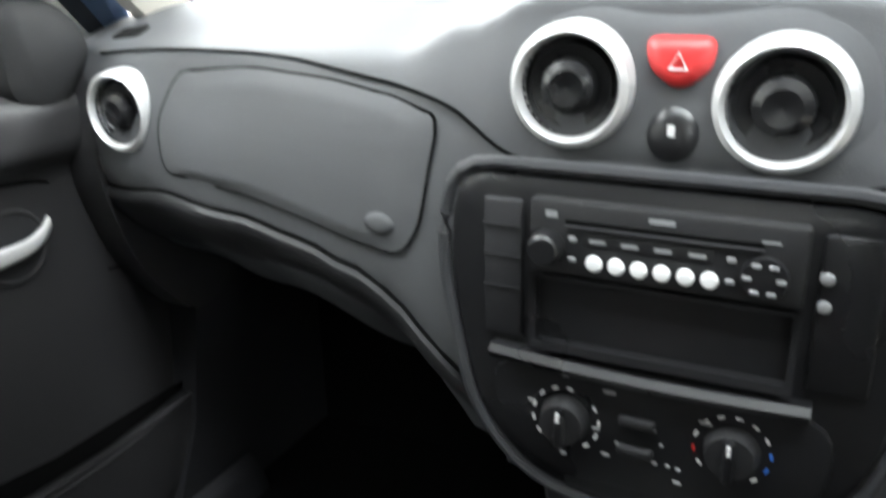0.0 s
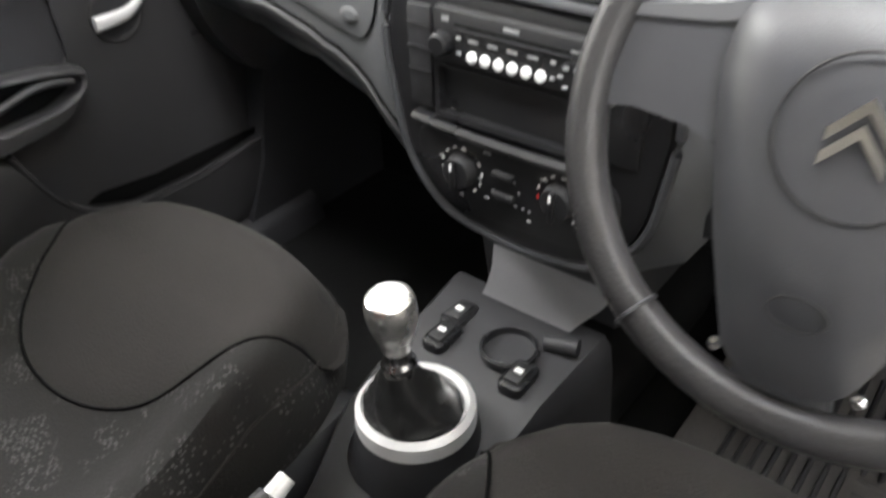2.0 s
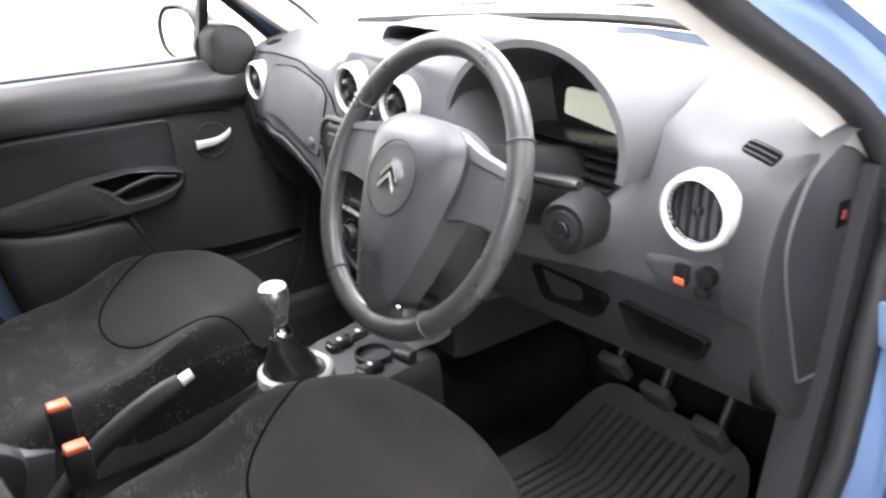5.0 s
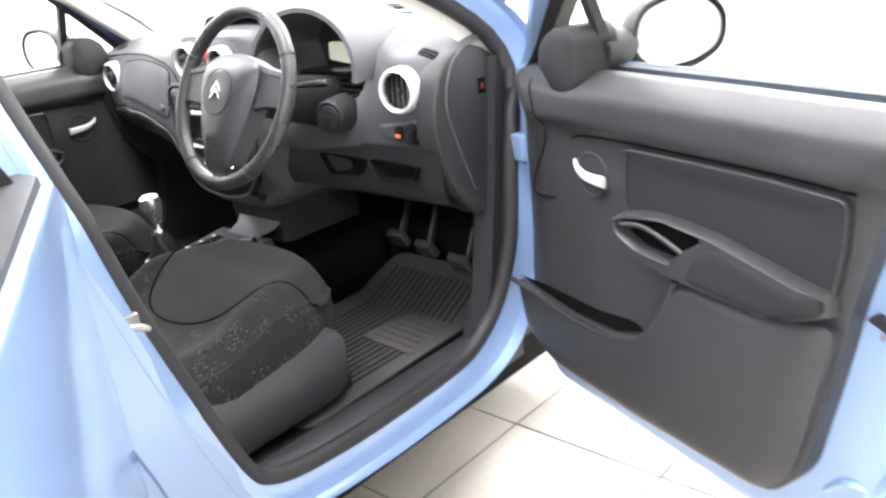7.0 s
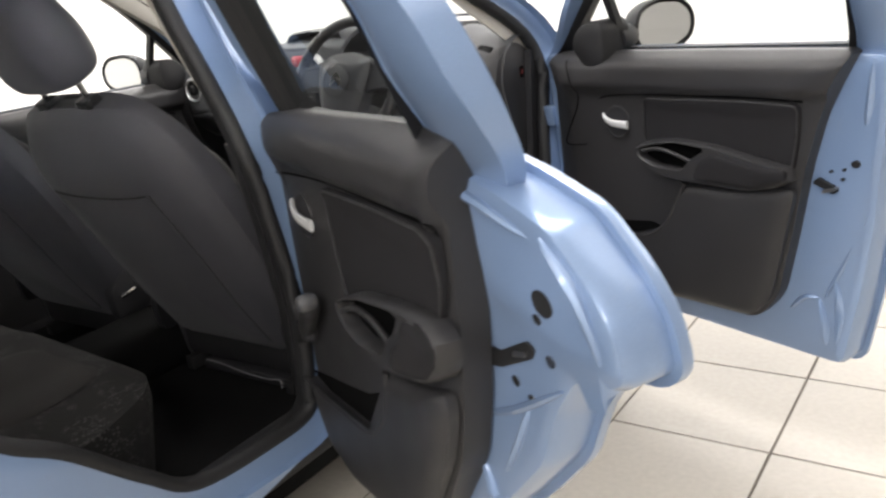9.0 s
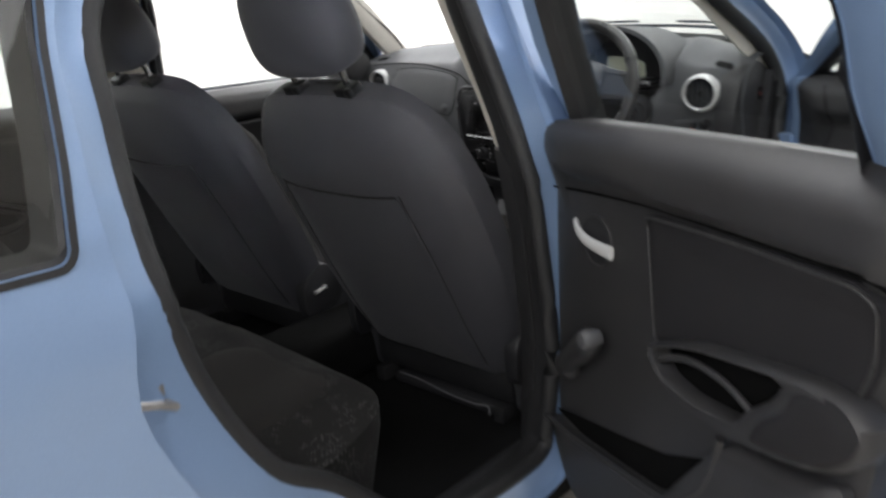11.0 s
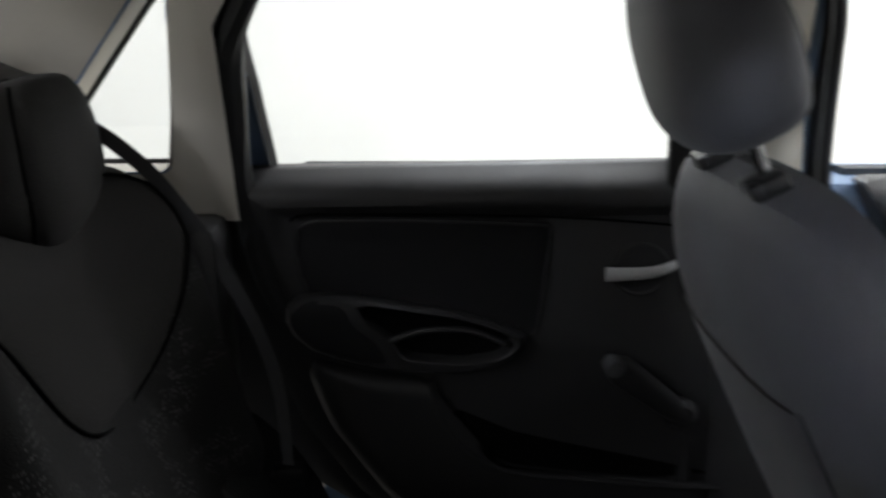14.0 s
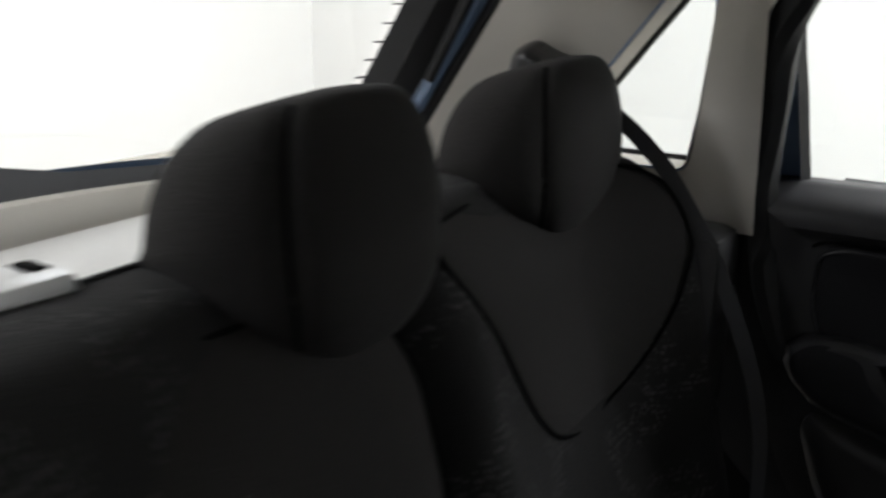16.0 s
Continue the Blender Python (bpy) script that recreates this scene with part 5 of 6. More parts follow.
for k in range(3):
    row = [(x, 1.36 - 0.25 * (x / 0.72) ** 2 - 0.022 * k, 1.063 - 0.012 * (x / 0.5) ** 2) for x in np.linspace(-0.35, 0.35, 15)]
    part("defroster_slot", tube(row, 0.004, 6), M_MATTBLACK, dash)

# driver's lower dash: switch plate, trays
sw = rounded([(0.53, 0.855), (0.66, 0.872), (0.665, 0.835), (0.62, 0.808), (0.55, 0.818)], 0.018)
sp = part("switch_plate", patch(sw, 0.004, 0.02, 4), M_DASH, dash)
ys = dash_y(0.60, 0.84) - 0.006
part("headlamp_switch", rbox(0.585, 0.606, ys - 0.010, ys, 0.828, 0.856, 0.004), M_BLACK, sp)
part("mark", rbox(0.588, 0.603, ys - 0.012, ys - 0.009, 0.830, 0.838, 0.001), M_ORANGE, sp)
part("mirror_switch", lathe([(0.014, 0), (0.012, 0.012), (0.0005, 0.014)], pose(0.632, ys, 0.85, 90, 0, 0), 18), M_BLACK, sp)
part("dimmer_knob", lathe([(0.011, 0), (0.010, 0.010), (0.0005, 0.012)], pose(0.628, ys, 0.828, 90, 0, 0), 18), M_BLACK, sp)
low = []
for x in np.linspace(0.16, 0.70, 12):
    f = (x - 0.16) / 0.54
    low.append([Vector((x, y, z)) for y, z in ((1.0, 0.81), (0.985 + 0.03 * f, 0.775), (0.985 + 0.03 * f, 0.72), (1.0 + 0.03 * f, 0.685), (1.08, 0.655), (1.3, 0.66))])
part("knee_panel", loft(low, False, False), M_LOW, dash)
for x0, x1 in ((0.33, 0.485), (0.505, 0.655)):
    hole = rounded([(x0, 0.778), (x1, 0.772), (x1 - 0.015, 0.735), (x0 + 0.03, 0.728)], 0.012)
    # shallow dish coloured near black in place of the shade in a deep tray
    part("open_tray", dome(hole, lambda u, v, e: Vector((u, 1.0 - 0.014 * e**6, v)), 6, lambda u, v: Vector((u, 1.0, v))), M_SEAM_SHADE, dash, "shallow open tray with inner shade painted near black")

# steering column, ignition, stalks
col = thing("steering_column", (0.335, 0.95, 0.9), "black steering column shroud with an ignition lock", "steering column")
part("shroud", loft([[Vector((0.335 + w * math.cos(a), y, zc + h * math.sin(a))) for a in np.linspace(0, 2 * math.pi, 20, endpoint=False)] for y, zc, w, h in ((0.80, 0.955, 0.04, 0.04), (0.84, 0.945, 0.055, 0.05), (0.98, 0.905, 0.065, 0.06), (1.12, 0.88, 0.06, 0.06))]), M_MATTBLACK, col)
ig = pose(0.452, 0.935, 0.882, 90, 0, 12)
part("ignition_boss", lathe([(0.042, -0.06), (0.038, 0.0), (0.034, 0.005), (0.027, 0.003)], ig, 28), M_MATTBLACK, col)
part("ignition_ring", lathe([(0.026, 0.002), (0.025, 0.008), (0.014, 0.008), (0.012, 0.003)], ig, 28), M_LOW, col)
part("ignition_barrel", lathe([(0.0125, 0.004), (0.0115, 0.013), (0.0005, 0.013)], ig, 20), M_CHROME, col, "chrome key barrel")
for s in (1, -1):
    st = spline([(0.335 + s * 0.05, 0.89, 0.955), (0.335 + s * 0.12, 0.88, 0.965), (0.335 + s * 0.19, 0.885, 0.970)], 10)
    part("stalk", tube(st, [0.008, 0.008, 0.008, 0.009, 0.010, 0.011, 0.012, 0.013, 0.013, 0.009], 10, flat=0.7), M_BLACK, col, "black control stalk")

# ---- steering wheel ----
sw_ob = thing("steering_wheel", (0.361, 0.755, 0.96), "three-spoke steering wheel with dark leather rim", "steering wheel")
WM = pose(0.361, 0.755, 0.96, 90 - 24, 0, 0)


def W(u, v, a):
    """On the wheel's plane: u to the right, v up, a towards the driver."""
    return WM @ Vector((u, v, a))


RIM = 0.184
part("rim", tube([W(RIM * math.cos(a), RIM * math.sin(a), 0) for a in np.linspace(0, 2 * math.pi, 64, endpoint=False)], 0.0155, 14, True), M_LEATHER, sw_ob)
for a in (28, 152, 235, 305):
    part("rim_seam", tube([W((RIM + 0.0165 * math.cos(b)) * math.cos(radians(a)), (RIM + 0.0165 * math.cos(b)) * math.sin(radians(a)), 0.0165 * math.sin(b)) for b in np.linspace(0, 2 * math.pi, 12, endpoint=False)], 0.0016, 5, True), M_HUB, sw_ob)
pad_o = rounded([(-0.088, 0.062), (-0.04, 0.082), (0.04, 0.082), (0.088, 0.062), (0.09, 0.02), (0.07, -0.06), (0.035, -0.145), (0.0, -0.152), (-0.035, -0.145), (-0.07, -0.06), (-0.09, 0.02)], 0.035)
pad_o = [p * 1.07 for p in pad_o]
hub = part("airbag_cover", dome(pad_o, lambda u, v, e: W(u, v, 0.012 + 0.026 * (1 - e**4) * (1 if v > -0.1 else 0.8)), 9, lambda u, v: W(u, v, -0.03)), M_HUB, sw_ob, "grey airbag cover")
part("emblem_seam", tube([W(0.048 * math.cos(a), 0.002 + 0.048 * math.sin(a), 0.0384) for a in np.linspace(0, 2 * math.pi, 40, endpoint=False)], 0.0012, 5, True), M_MATTBLACK, hub)
for o in (0.001, -0.0135):
    bars = []
    for s in (1, -1):
        bars.append(loft([[W(x, y + o, a) for x, y in ((0, 0.024), (s * 0.018, 0.004), (s * 0.018, -0.004), (0, 0.0155))] for a in (0.036, 0.043)]))
    part("emblem_chevron", join(*bars), M_CHROME, hub, "chrome chevron badge")
for s in (1, -1):
    part("spoke", loft([[W(s * x, t, a) for t, a in ((hi, 0.004), (hi, -0.012), (lo, -0.012), (lo, 0.004))] for x, hi, lo in ((0.07, 0.068, -0.03), (0.11, 0.055, -0.018), (0.15, 0.045, -0.015), (0.178, 0.045, -0.02))]), M_HUB, sw_ob)
    part("spoke_trim", loft([[W(s * x, t, a) for t, a in ((hi, 0.007), (hi + 0.004, -0.004), (lo, 0.0), (lo, 0.007))] for x, hi, lo in ((0.06, 0.078, 0.062), (0.11, 0.062, 0.05), (0.165, 0.052, 0.044))]), M_DASH_TOP, sw_ob, "grey spoke inlay")
part("lower_spoke", loft([[W(x, y, a) for x, a in ((-w, 0.0), (w, 0.0), (w, -0.02), (-w, -0.02))] for y, w in ((-0.12, 0.04), (-0.155, 0.03), (-0.178, 0.035))]), M_HUB, sw_ob)
for s in (-1, 1):
    part("stud", lathe([(0.005, 0), (0.0045, 0.003), (0.0005, 0.004)], WM @ pose(s * 0.046, -0.150, 0.004), 12), M_CHROME, hub, "small bright stud")
part("airbag_mark", tube([W(0.018 * math.cos(a), -0.105 + 0.010 * math.sin(a), 0.0355) for a in np.linspace(0, 2 * math.pi, 24, endpoint=False)], 0.0009, 5, True), M_MATTBLACK, hub)

# ---- centre console, gear lever, handbrake ----
con = thing("centre_console", (0, 0.75, 0.3), "dark grey plastic centre console with cup holder and switches", "console")
rows = []
for y, w, z in ((0.26, 0.060, 0.405), (0.45, 0.062, 0.415), (0.58, 0.066, 0.43), (0.64, 0.080, 0.455), (0.72, 0.105, 0.488), (0.79, 0.11, 0.503), (0.83, 0.112, 0.515), (0.88, 0.115, 0.52), (0.96, 0.12, 0.53)):
    rows.append([Vector((x * w, y, zz)) for x, zz in ((-1.15, 0.3), (-1.05, z - 0.05), (-1.0, z - 0.012), (-0.92, z), (0, z), (0.92, z), (1.0, z - 0.012), (1.05, z - 0.05), (1.15, 0.3))])
part("console_body", loft(rows), M_LOW, con)
part("console_riser", loft([[Vector((x * w, y, z)) for x, y, z in ((-1, y0, z0), (-0.9, y0 - 0.02, z0), (0.9, y0 - 0.02, z0), (1, y0, z0), (1, y0 + 0.25, z0), (-1, y0 + 0.25, z0))] for w, y0, z0 in ((0.11, 1.03, 0.50), (0.12, 1.022, 0.60), (0.13, 0.945, 0.66))]), M_LOW, con)
part("tray_lining", loft([[Vector((a + (b - a) * f, y, z)) for f in (0, 0.25, 0.5, 0.75, 1)] for a, b, y, z in ((-0.058, 0.074, 0.938, 0.5305), (-0.062, 0.078, 0.955, 0.534), (-0.075, 0.090, 0.985, 0.541), (-0.086, 0.097, 1.003, 0.553), (-0.090, 0.100, 1.012, 0.580))], False, False), M_GREYTRAY, con, "pale grey tray lining")
part("cup_holder", lathe([(0.036, 0.0), (0.036, 0.008), (0.032, 0.009), (0.031, -0.05), (0.0005, -0.05)], pose(0.028, 0.875, 0.522, 0, 0, 0), 28, False), M_BLACK, con)
for x, y in ((-0.062, 0.895), (-0.055, 0.85), (0.062, 0.845)):
    out = rounded([(x - 0.017, y - 0.026), (x + 0.017, y - 0.026), (x + 0.017, y + 0.026), (x - 0.017, y + 0.026)], 0.012)
    sw1 = part("rocker_switch", slab(out, 0.51, 0.527, lambda u, v, a: Vector((u, v, a)), 0.004), M_BLACK, con, "black rocker switch")
    part("rocker", rbox(x - 0.011, x + 0.011, y - 0.018, y + 0.018, 0.522, 0.532, 0.004), M_MATTBLACK, sw1)
    part("symbol", rbox(x - 0.005, x + 0.005, y - 0.003, y + 0.004, 0.5315, 0.533, 0), M_WHITE, sw1)
part("ashtray_tab", tube([(0.06, 0.905, 0.532), (0.10, 0.915, 0.536)], [0.009, 0.011], 10), M_LOW, con)
lev = thing("gear_lever", (0.004, 0.728, 0.52), "gear lever with aluminium knob and black leather gaiter", "gear lever")
gm = pose(0.004, 0.728, 0.518, 0, 0, 0)
part("gaiter_ring", lathe([(0.052, 0.0), (0.054, 0.022), (0.060, 0.028), (0.067, 0.022), (0.068, 0.004)], gm, 44, False), M_SILVER, lev, "silver ring round the gaiter")
part("turret", lathe([(0.066, 0.006), (0.069, 0.001), (0.074, -0.03), (0.082, -0.05)], gm, 44, False), M_LOW, lev, "dark plastic turret")
rings = []
for k, (r, h) in enumerate(((0.054, 0.012), (0.053, 0.022), (0.049, 0.031), (0.041, 0.043), (0.034, 0.058), (0.026, 0.078), (0.019, 0.098))):
    rings.append([gm @ Vector(((r + 0.005 * math.sin(5 * a + k)) * math.cos(a) + 0.0, (r + 0.004 * math.cos(4 * a + 2 * k)) * math.sin(a) - 0.02 * (k / 6), h + 0.004 * math.sin(3 * a + 1.3 * k))) for a in np.linspace(0, 2 * math.pi, 36, endpoint=False)])
part("gaiter", loft(rings), M_BOOT, lev)
km = Matrix.Translation((0.004, 0.708, 0.615)) @ pose(0, 0, 0, 4, 0, 0)
part("collar", lathe([(0.018, -0.01), (0.0195, 0.004), (0.0165, 0.009), (0.0145, 0.012), (0.0145, 0.030)], km, 28), M_CHROME, lev)
knob = part("knob", lathe([(0.014, 0.022), (0.0170, 0.030), (0.0180, 0.040), (0.0215, 0.050), (0.0250, 0.062), (0.0262, 0.076), (0.0258, 0.087), (0.0235, 0.0935), (0.0195, 0.0955)], km, 36), M_KNOB, lev, "brushed aluminium gear knob")
part("shift_plate", lathe([(0.0195, 0.0950), (0.0185, 0.0962), (0.0005, 0.0968)], km, 32), M_WHITE, knob)
hb = thing("handbrake", (0.0, 0.44, 0.45), "dark handbrake lever with a silver button", "handbrake")
part("lever", tube(spline([(-0.005, 0.27, 0.42), (0.0, 0.36, 0.505), (0.004, 0.44, 0.56), (0.008, 0.525, 0.595)], 12), [0.012, 0.013, 0.015, 0.017, 0.018, 0.018, 0.018, 0.018, 0.018, 0.018, 0.017, 0.014], 12), M_MATTBLACK, hb)
part("button", tube([(0.008, 0.524, 0.595), (0.0085, 0.545, 0.603)], [0.010, 0.009], 12), M_SILVER, hb, "silver release button")

# ---- pedals, mats ----
for nm, x, y, z in (("clutch_pedal", 0.245, 1.30, 0.44), ("brake_pedal", 0.36, 1.29, 0.43), ("accelerator_pedal", 0.475, 1.31, 0.385)):
    pd = thing(nm, (x, y, z), "black ribbed rubber foot pedal on a steel arm", "pedal", "foot pedals")
    hgt = 0.055 if nm != "accelerator_pedal" else 0.11
    pm = pose(x, y, z, 35, 0, 0)
    part("pad", moved(rbox(-0.03, 0.03, -0.012, 0.012, -hgt / 2, hgt / 2, 0.006), pm), M_MAT, pd)
    for k in range(4):
        o = (k - 1.5) * hgt / 5
        part("rib", moved(rbox(-0.026, 0.026, -0.016, -0.011, o - 0.003, o + 0.003, 0.001, 1), pm), M_MATTBLACK, pd)
    part("arm", tube([(x, y + 0.015, z + 0.01), (x, y + 0.06, z + 0.10), (x, y + 0.07, z + 0.28)], 0.009, 8, flat=1.4), M_MATTBLACK, pd, "worn black pedal arm")


def floor_mat(name, x0, x1, y0, y1, label):
    t = thing(name, ((x0 + x1) / 2, (y0 + y1) / 2, 0.286), label, "floor mat", "floor mats")
    out = rounded([(x0, y0), (x1, y0), (x1, y1 - 0.1), (x1 - 0.06, y1), (x0 + 0.02, y1), (x0, y1 - 0.1)], 0.05)
    rise = lambda v: 0.0 if v < 1.15 else 0.5 * (v - 1.15)
    part("mat_sheet", dome(out, lambda u, v, e: Vector((u, v, 0.292 + rise(v))), 10, lambda u, v: Vector((u, v, 0.286 + rise(v)))), M_MAT, t)
    n = 15
    for k in range(n):
        x = x0 + 0.06 + (x1 - x0 - 0.12) * k / (n - 1)
        part("ridge", tube([(x, y0 + 0.08, 0.294), (x, 1.15, 0.294), (x, y1 - 0.05, 0.294 + rise(y1 - 0.05))], 0.004, 6), M_RUBBER, t)
    heel = rounded([(x0 + 0.20, 0.99), (x1 - 0.03, 0.98), (x1 - 0.03, 1.16), (x0 + 0.22, 1.19)], 0.02)
    pad = part("heel_pad", dome(heel, lambda u, v, e: Vector((u, v, 0.2995 - 0.002 * e**8)), 4, lambda u, v: Vector((u, v, 0.292))), M_HEEL, t, "worn heel pad")
    for k in range(6):
        y = 1.005 + 0.026 * k
        part("heel_rib", tube([(x0 + 0.225, y + 0.008, 0.3), (x1 - 0.05, y, 0.3)], 0.003, 6), M_MAT, pad)
    return t


floor_mat("floor_mat", 0.185, 0.60, 0.62, 1.33, "dusty black ribbed rubber floor mat in the driver's footwell")


# ---- front seats ----
def front_seat(at, label):
    st = thing("front_seat", at, label, "car seat", "front seats")
    L = dict(local=True)
    plan = rounded([(-0.235, 0.22), (-0.25, 0.50), (-0.245, 0.70), (-0.17, 0.815), (0.0, 0.855), (0.17, 0.815), (0.245, 0.70), (0.25, 0.50), (0.235, 0.22)], 0.12, 5)

    def top(u, v):
        (z,) = interp([(0.2, 0.50), (0.45, 0.53), (0.66, 0.595), (0.76, 0.605), (0.86, 0.585)], v)
        return z + 0.035 * min(1, max(0, (abs(u) - 0.12) / 0.1)) ** 2 * (1 if v < 0.6 else max(0, 1 - (v - 0.6) / 0.15))

    part("cushion", dome(plan, lambda u, v, e: Vector((u, v, top(u, v) - 0.07 * max(0, (e - 0.75) / 0.25) ** 2.2)), 14,
                         [lambda u, v: Vector((u * 1.01, v * 1.005, top(u, v) - 0.11)), lambda u, v: Vector((u * 0.97, v - 0.02, 0.37))]), M_PRINT, st, "dark printed seat cloth", **L)
    curve = [(-0.243, 0.712), (-0.205, 0.672), (-0.178, 0.63), (-0.158, 0.585), (-0.125, 0.538), (-0.07, 0.508), (0.0, 0.498), (0.07, 0.508), (0.125, 0.538), (0.158, 0.585), (0.178, 0.63), (0.205, 0.672), (0.243, 0.712)]
    curve = [p.xy for p in spline([(*p, 0) for p in curve], 40)]
    tongue = curve + [Vector(p) for p in ((0.240, 0.735), (0.205, 0.777), (0.166, 0.810), (0.11, 0.829), (0.055, 0.840), (0.0, 0.845), (-0.055, 0.840), (-0.11, 0.829), (-0.166, 0.810), (-0.205, 0.777), (-0.240, 0.735))]

    def rim_e(u, v):
        # share of the way from the plan's middle to its rim
        best = 0.0
        c = sum((Vector(p) for p in plan), Vector((0, 0))) / len(plan)
        d = Vector((u, v)) - c
        if d.length < 1e-6:
            return 0.0
        for a, b in zip(plan, plan[1:] + plan[:1]):
            ea = a - c
            ab = b - a
            den = d.x * ab.y - d.y * ab.x
            if abs(den) < 1e-12:
                continue
            t = (ea.x * ab.y - ea.y * ab.x) / den
            s = (ea.x * d.y - ea.y * d.x) / den
            if t > 0 and -1e-6 <= s <= 1 + 1e-6:
                best = max(best, 1 / t)
        return min(best, 1.0)

    part("cushion_insert", dome(tongue, lambda u, v, e: Vector((u, v, top(u, v) - 0.07 * max(0, (rim_e(u, v) - 0.75) / 0.25) ** 2.2 + 0.0065 * (1 - e**10) - 0.001)), 12), M_CLOTH, st, "plain dark seat cloth", **L)
    part("cushion_seam", tube([Vector((p.x, p.y, top(p.x, p.y) - 0.07 * max(0, (rim_e(p.x, p.y) - 0.75) / 0.25) ** 2.2 + 0.0008)) for p in curve], 0.0019, 6), M_SEAM_SHADE, st, **L)
    part("cushion_piping", tube([Vector((q.x, q.y, top(q.x, q.y) - 0.07 * max(0, (rim_e(q.x, q.y) - 0.75) / 0.25) ** 2.2 + 0.001)) for q in (Vector((p.x * 0.985, 0.5 + (p.y - 0.5) * 0.985)) for p in plan if p.y > 0.32)], 0.002, 6), M_CLOTH, st, **L)
    # backrest, leaning
    BM = pose(0, 0.245, 0.43, 27, 0, 0)
    back = rounded([(-0.23, -0.02), (-0.268, 0.15), (-0.292, 0.35), (-0.291, 0.50), (-0.262, 0.622), (-0.185, 0.694), (-0.09, 0.708), (0.09, 0.708), (0.185, 0.694), (0.262, 0.622), (0.291, 0.50), (0.292, 0.35), (0.268, 0.15), (0.23, -0.02)], 0.06, 4)

    def B(u, a, v):
        return BM @ Vector((u, a, v))

    def front_d(u, v):
        return 0.055 + 0.03 * min(1, max(0, (abs(u) - 0.13) / 0.09)) ** 2 * (1 if v < 0.5 else max(0, 1 - (v - 0.5) / 0.1))

    part("backrest", dome(back, lambda u, v, e: B(u, front_d(u, v) * (1 - 0.8 * max(0, (e - 0.7) / 0.3) ** 2), v), 12, [lambda u, v: B(u, 0.022, v)]), M_PRINT, st, "dark printed seat cloth", **L)
    def rear_d(u, v):
        # the back's rear face: full in the middle, rolled round at the shoulders and towards the top
        roll = 0.050 * step(0.50, 0.72, v) ** 1.5
        return -0.092 + roll + 0.052 * min(1, abs(u) / 0.275) ** 3.2 + 0.012 * step(0.2, 0.0, v)

    part("back_shell", dome(back, lambda u, v, e: B(u, rear_d(u, v) + 0.02 * max(0, (e - 0.85) / 0.15) ** 2, v), 22, [lambda u, v: B(u * 1.01, 0.0, v), lambda u, v: B(u * 1.005, 0.03, v)]), M_BACK, st, "plain dark grey seat back", **L)
    ins = rounded([(-0.12, 0.16), (-0.15, 0.40), (-0.12, 0.60), (0.12, 0.60), (0.15, 0.40), (0.12, 0.16)], 0.07)
    part("backrest_insert", dome(ins, lambda u, v, e: B(u, front_d(u, v) + 0.006 * (1 - e**8) - 0.001, v), 6), M_CLOTH, st, "plain dark seat cloth", **L)
    pocket = rounded([(-0.175, 0.03), (-0.178, 0.30), (-0.168, 0.528), (-0.05, 0.522), (0.05, 0.522), (0.168, 0.528), (0.178, 0.30), (0.175, 0.03)], 0.02)
    part("back_pocket", dome(pocket, lambda u, v, e: B(u, rear_d(u, v) - 0.005 + 0.003 * e**8, v), 12, lambda u, v: B(u, rear_d(u, v) + 0.004, v)), M_BACK, st, "dark cloth back pocket", **L)
    part("pocket_hem", tube([B(u, rear_d(u, 0.524) - 0.0035, 0.524 + 0.004 * (u / 0.16) ** 2) for u in np.linspace(-0.165, 0.165, 16)], 0.0018, 6), M_CLOTH, st, **L)
    for s in (-1, 1):
        line = [(s * 0.172, 0.53), (s * 0.182, 0.30), (s * 0.178, 0.04)]
        part("pocket_seam", tube([B(p.x, rear_d(p.x, p.y) - 0.001, p.y) for p in spline([(*q, 0) for q in line], 14)], 0.0010, 6), M_CLOTH, st, **L)
    # headrest on two posts
    for s in (-1, 1):
        guide = part("guide", moved(rbox(s * 0.075 - 0.024, s * 0.075 + 0.024, -0.024, 0.012, 0.698, 0.722, 0.005), BM), M_BLACK, st, "black headrest guide", **L)
        part("guide_key", moved(rbox(s * 0.075 + 0.010, s * 0.075 + 0.026, -0.028, -0.016, 0.708, 0.724, 0.003), BM), M_BLACK, guide, **L)
        part("post", tube([B(s * 0.075, -0.006, 0.69), B(s * 0.075, 0.004, 0.80)], 0.0065, 10), M_POST, st, "dark steel headrest post", **L)
    rings = []
    for h, w, d, o in smooth_rows(((0.757, 0.060, 0.028, 0.006), (0.759, 0.104, 0.050, 0.006), (0.772, 0.124, 0.060, 0.008), (0.80, 0.133, 0.066, 0.010), (0.845, 0.132, 0.066, 0.014), (0.89, 0.122, 0.060, 0.016), (0.935, 0.100, 0.050, 0.022), (0.967, 0.070, 0.035, 0.027), (0.980, 0.034, 0.016, 0.03)), 30):
        ring = []
        for a in np.linspace(0, 2 * math.pi, 36, endpoint=False):
            ca, sa = math.cos(a), math.sin(a)
            ring.append(B(w * math.copysign(abs(ca) ** 0.75, ca), o + d * math.copysign(abs(sa) ** 0.8, sa), h))
        rings.append(ring)
    head = part("headrest", loft(rings), M_BACK, st, "plain dark cloth headrest", **L)
    for k in (4, 14):
        part("headrest_seam", tube([ring[k] for ring in rings[1:-1]], 0.0013, 6), M_CLOTH, head, **L)
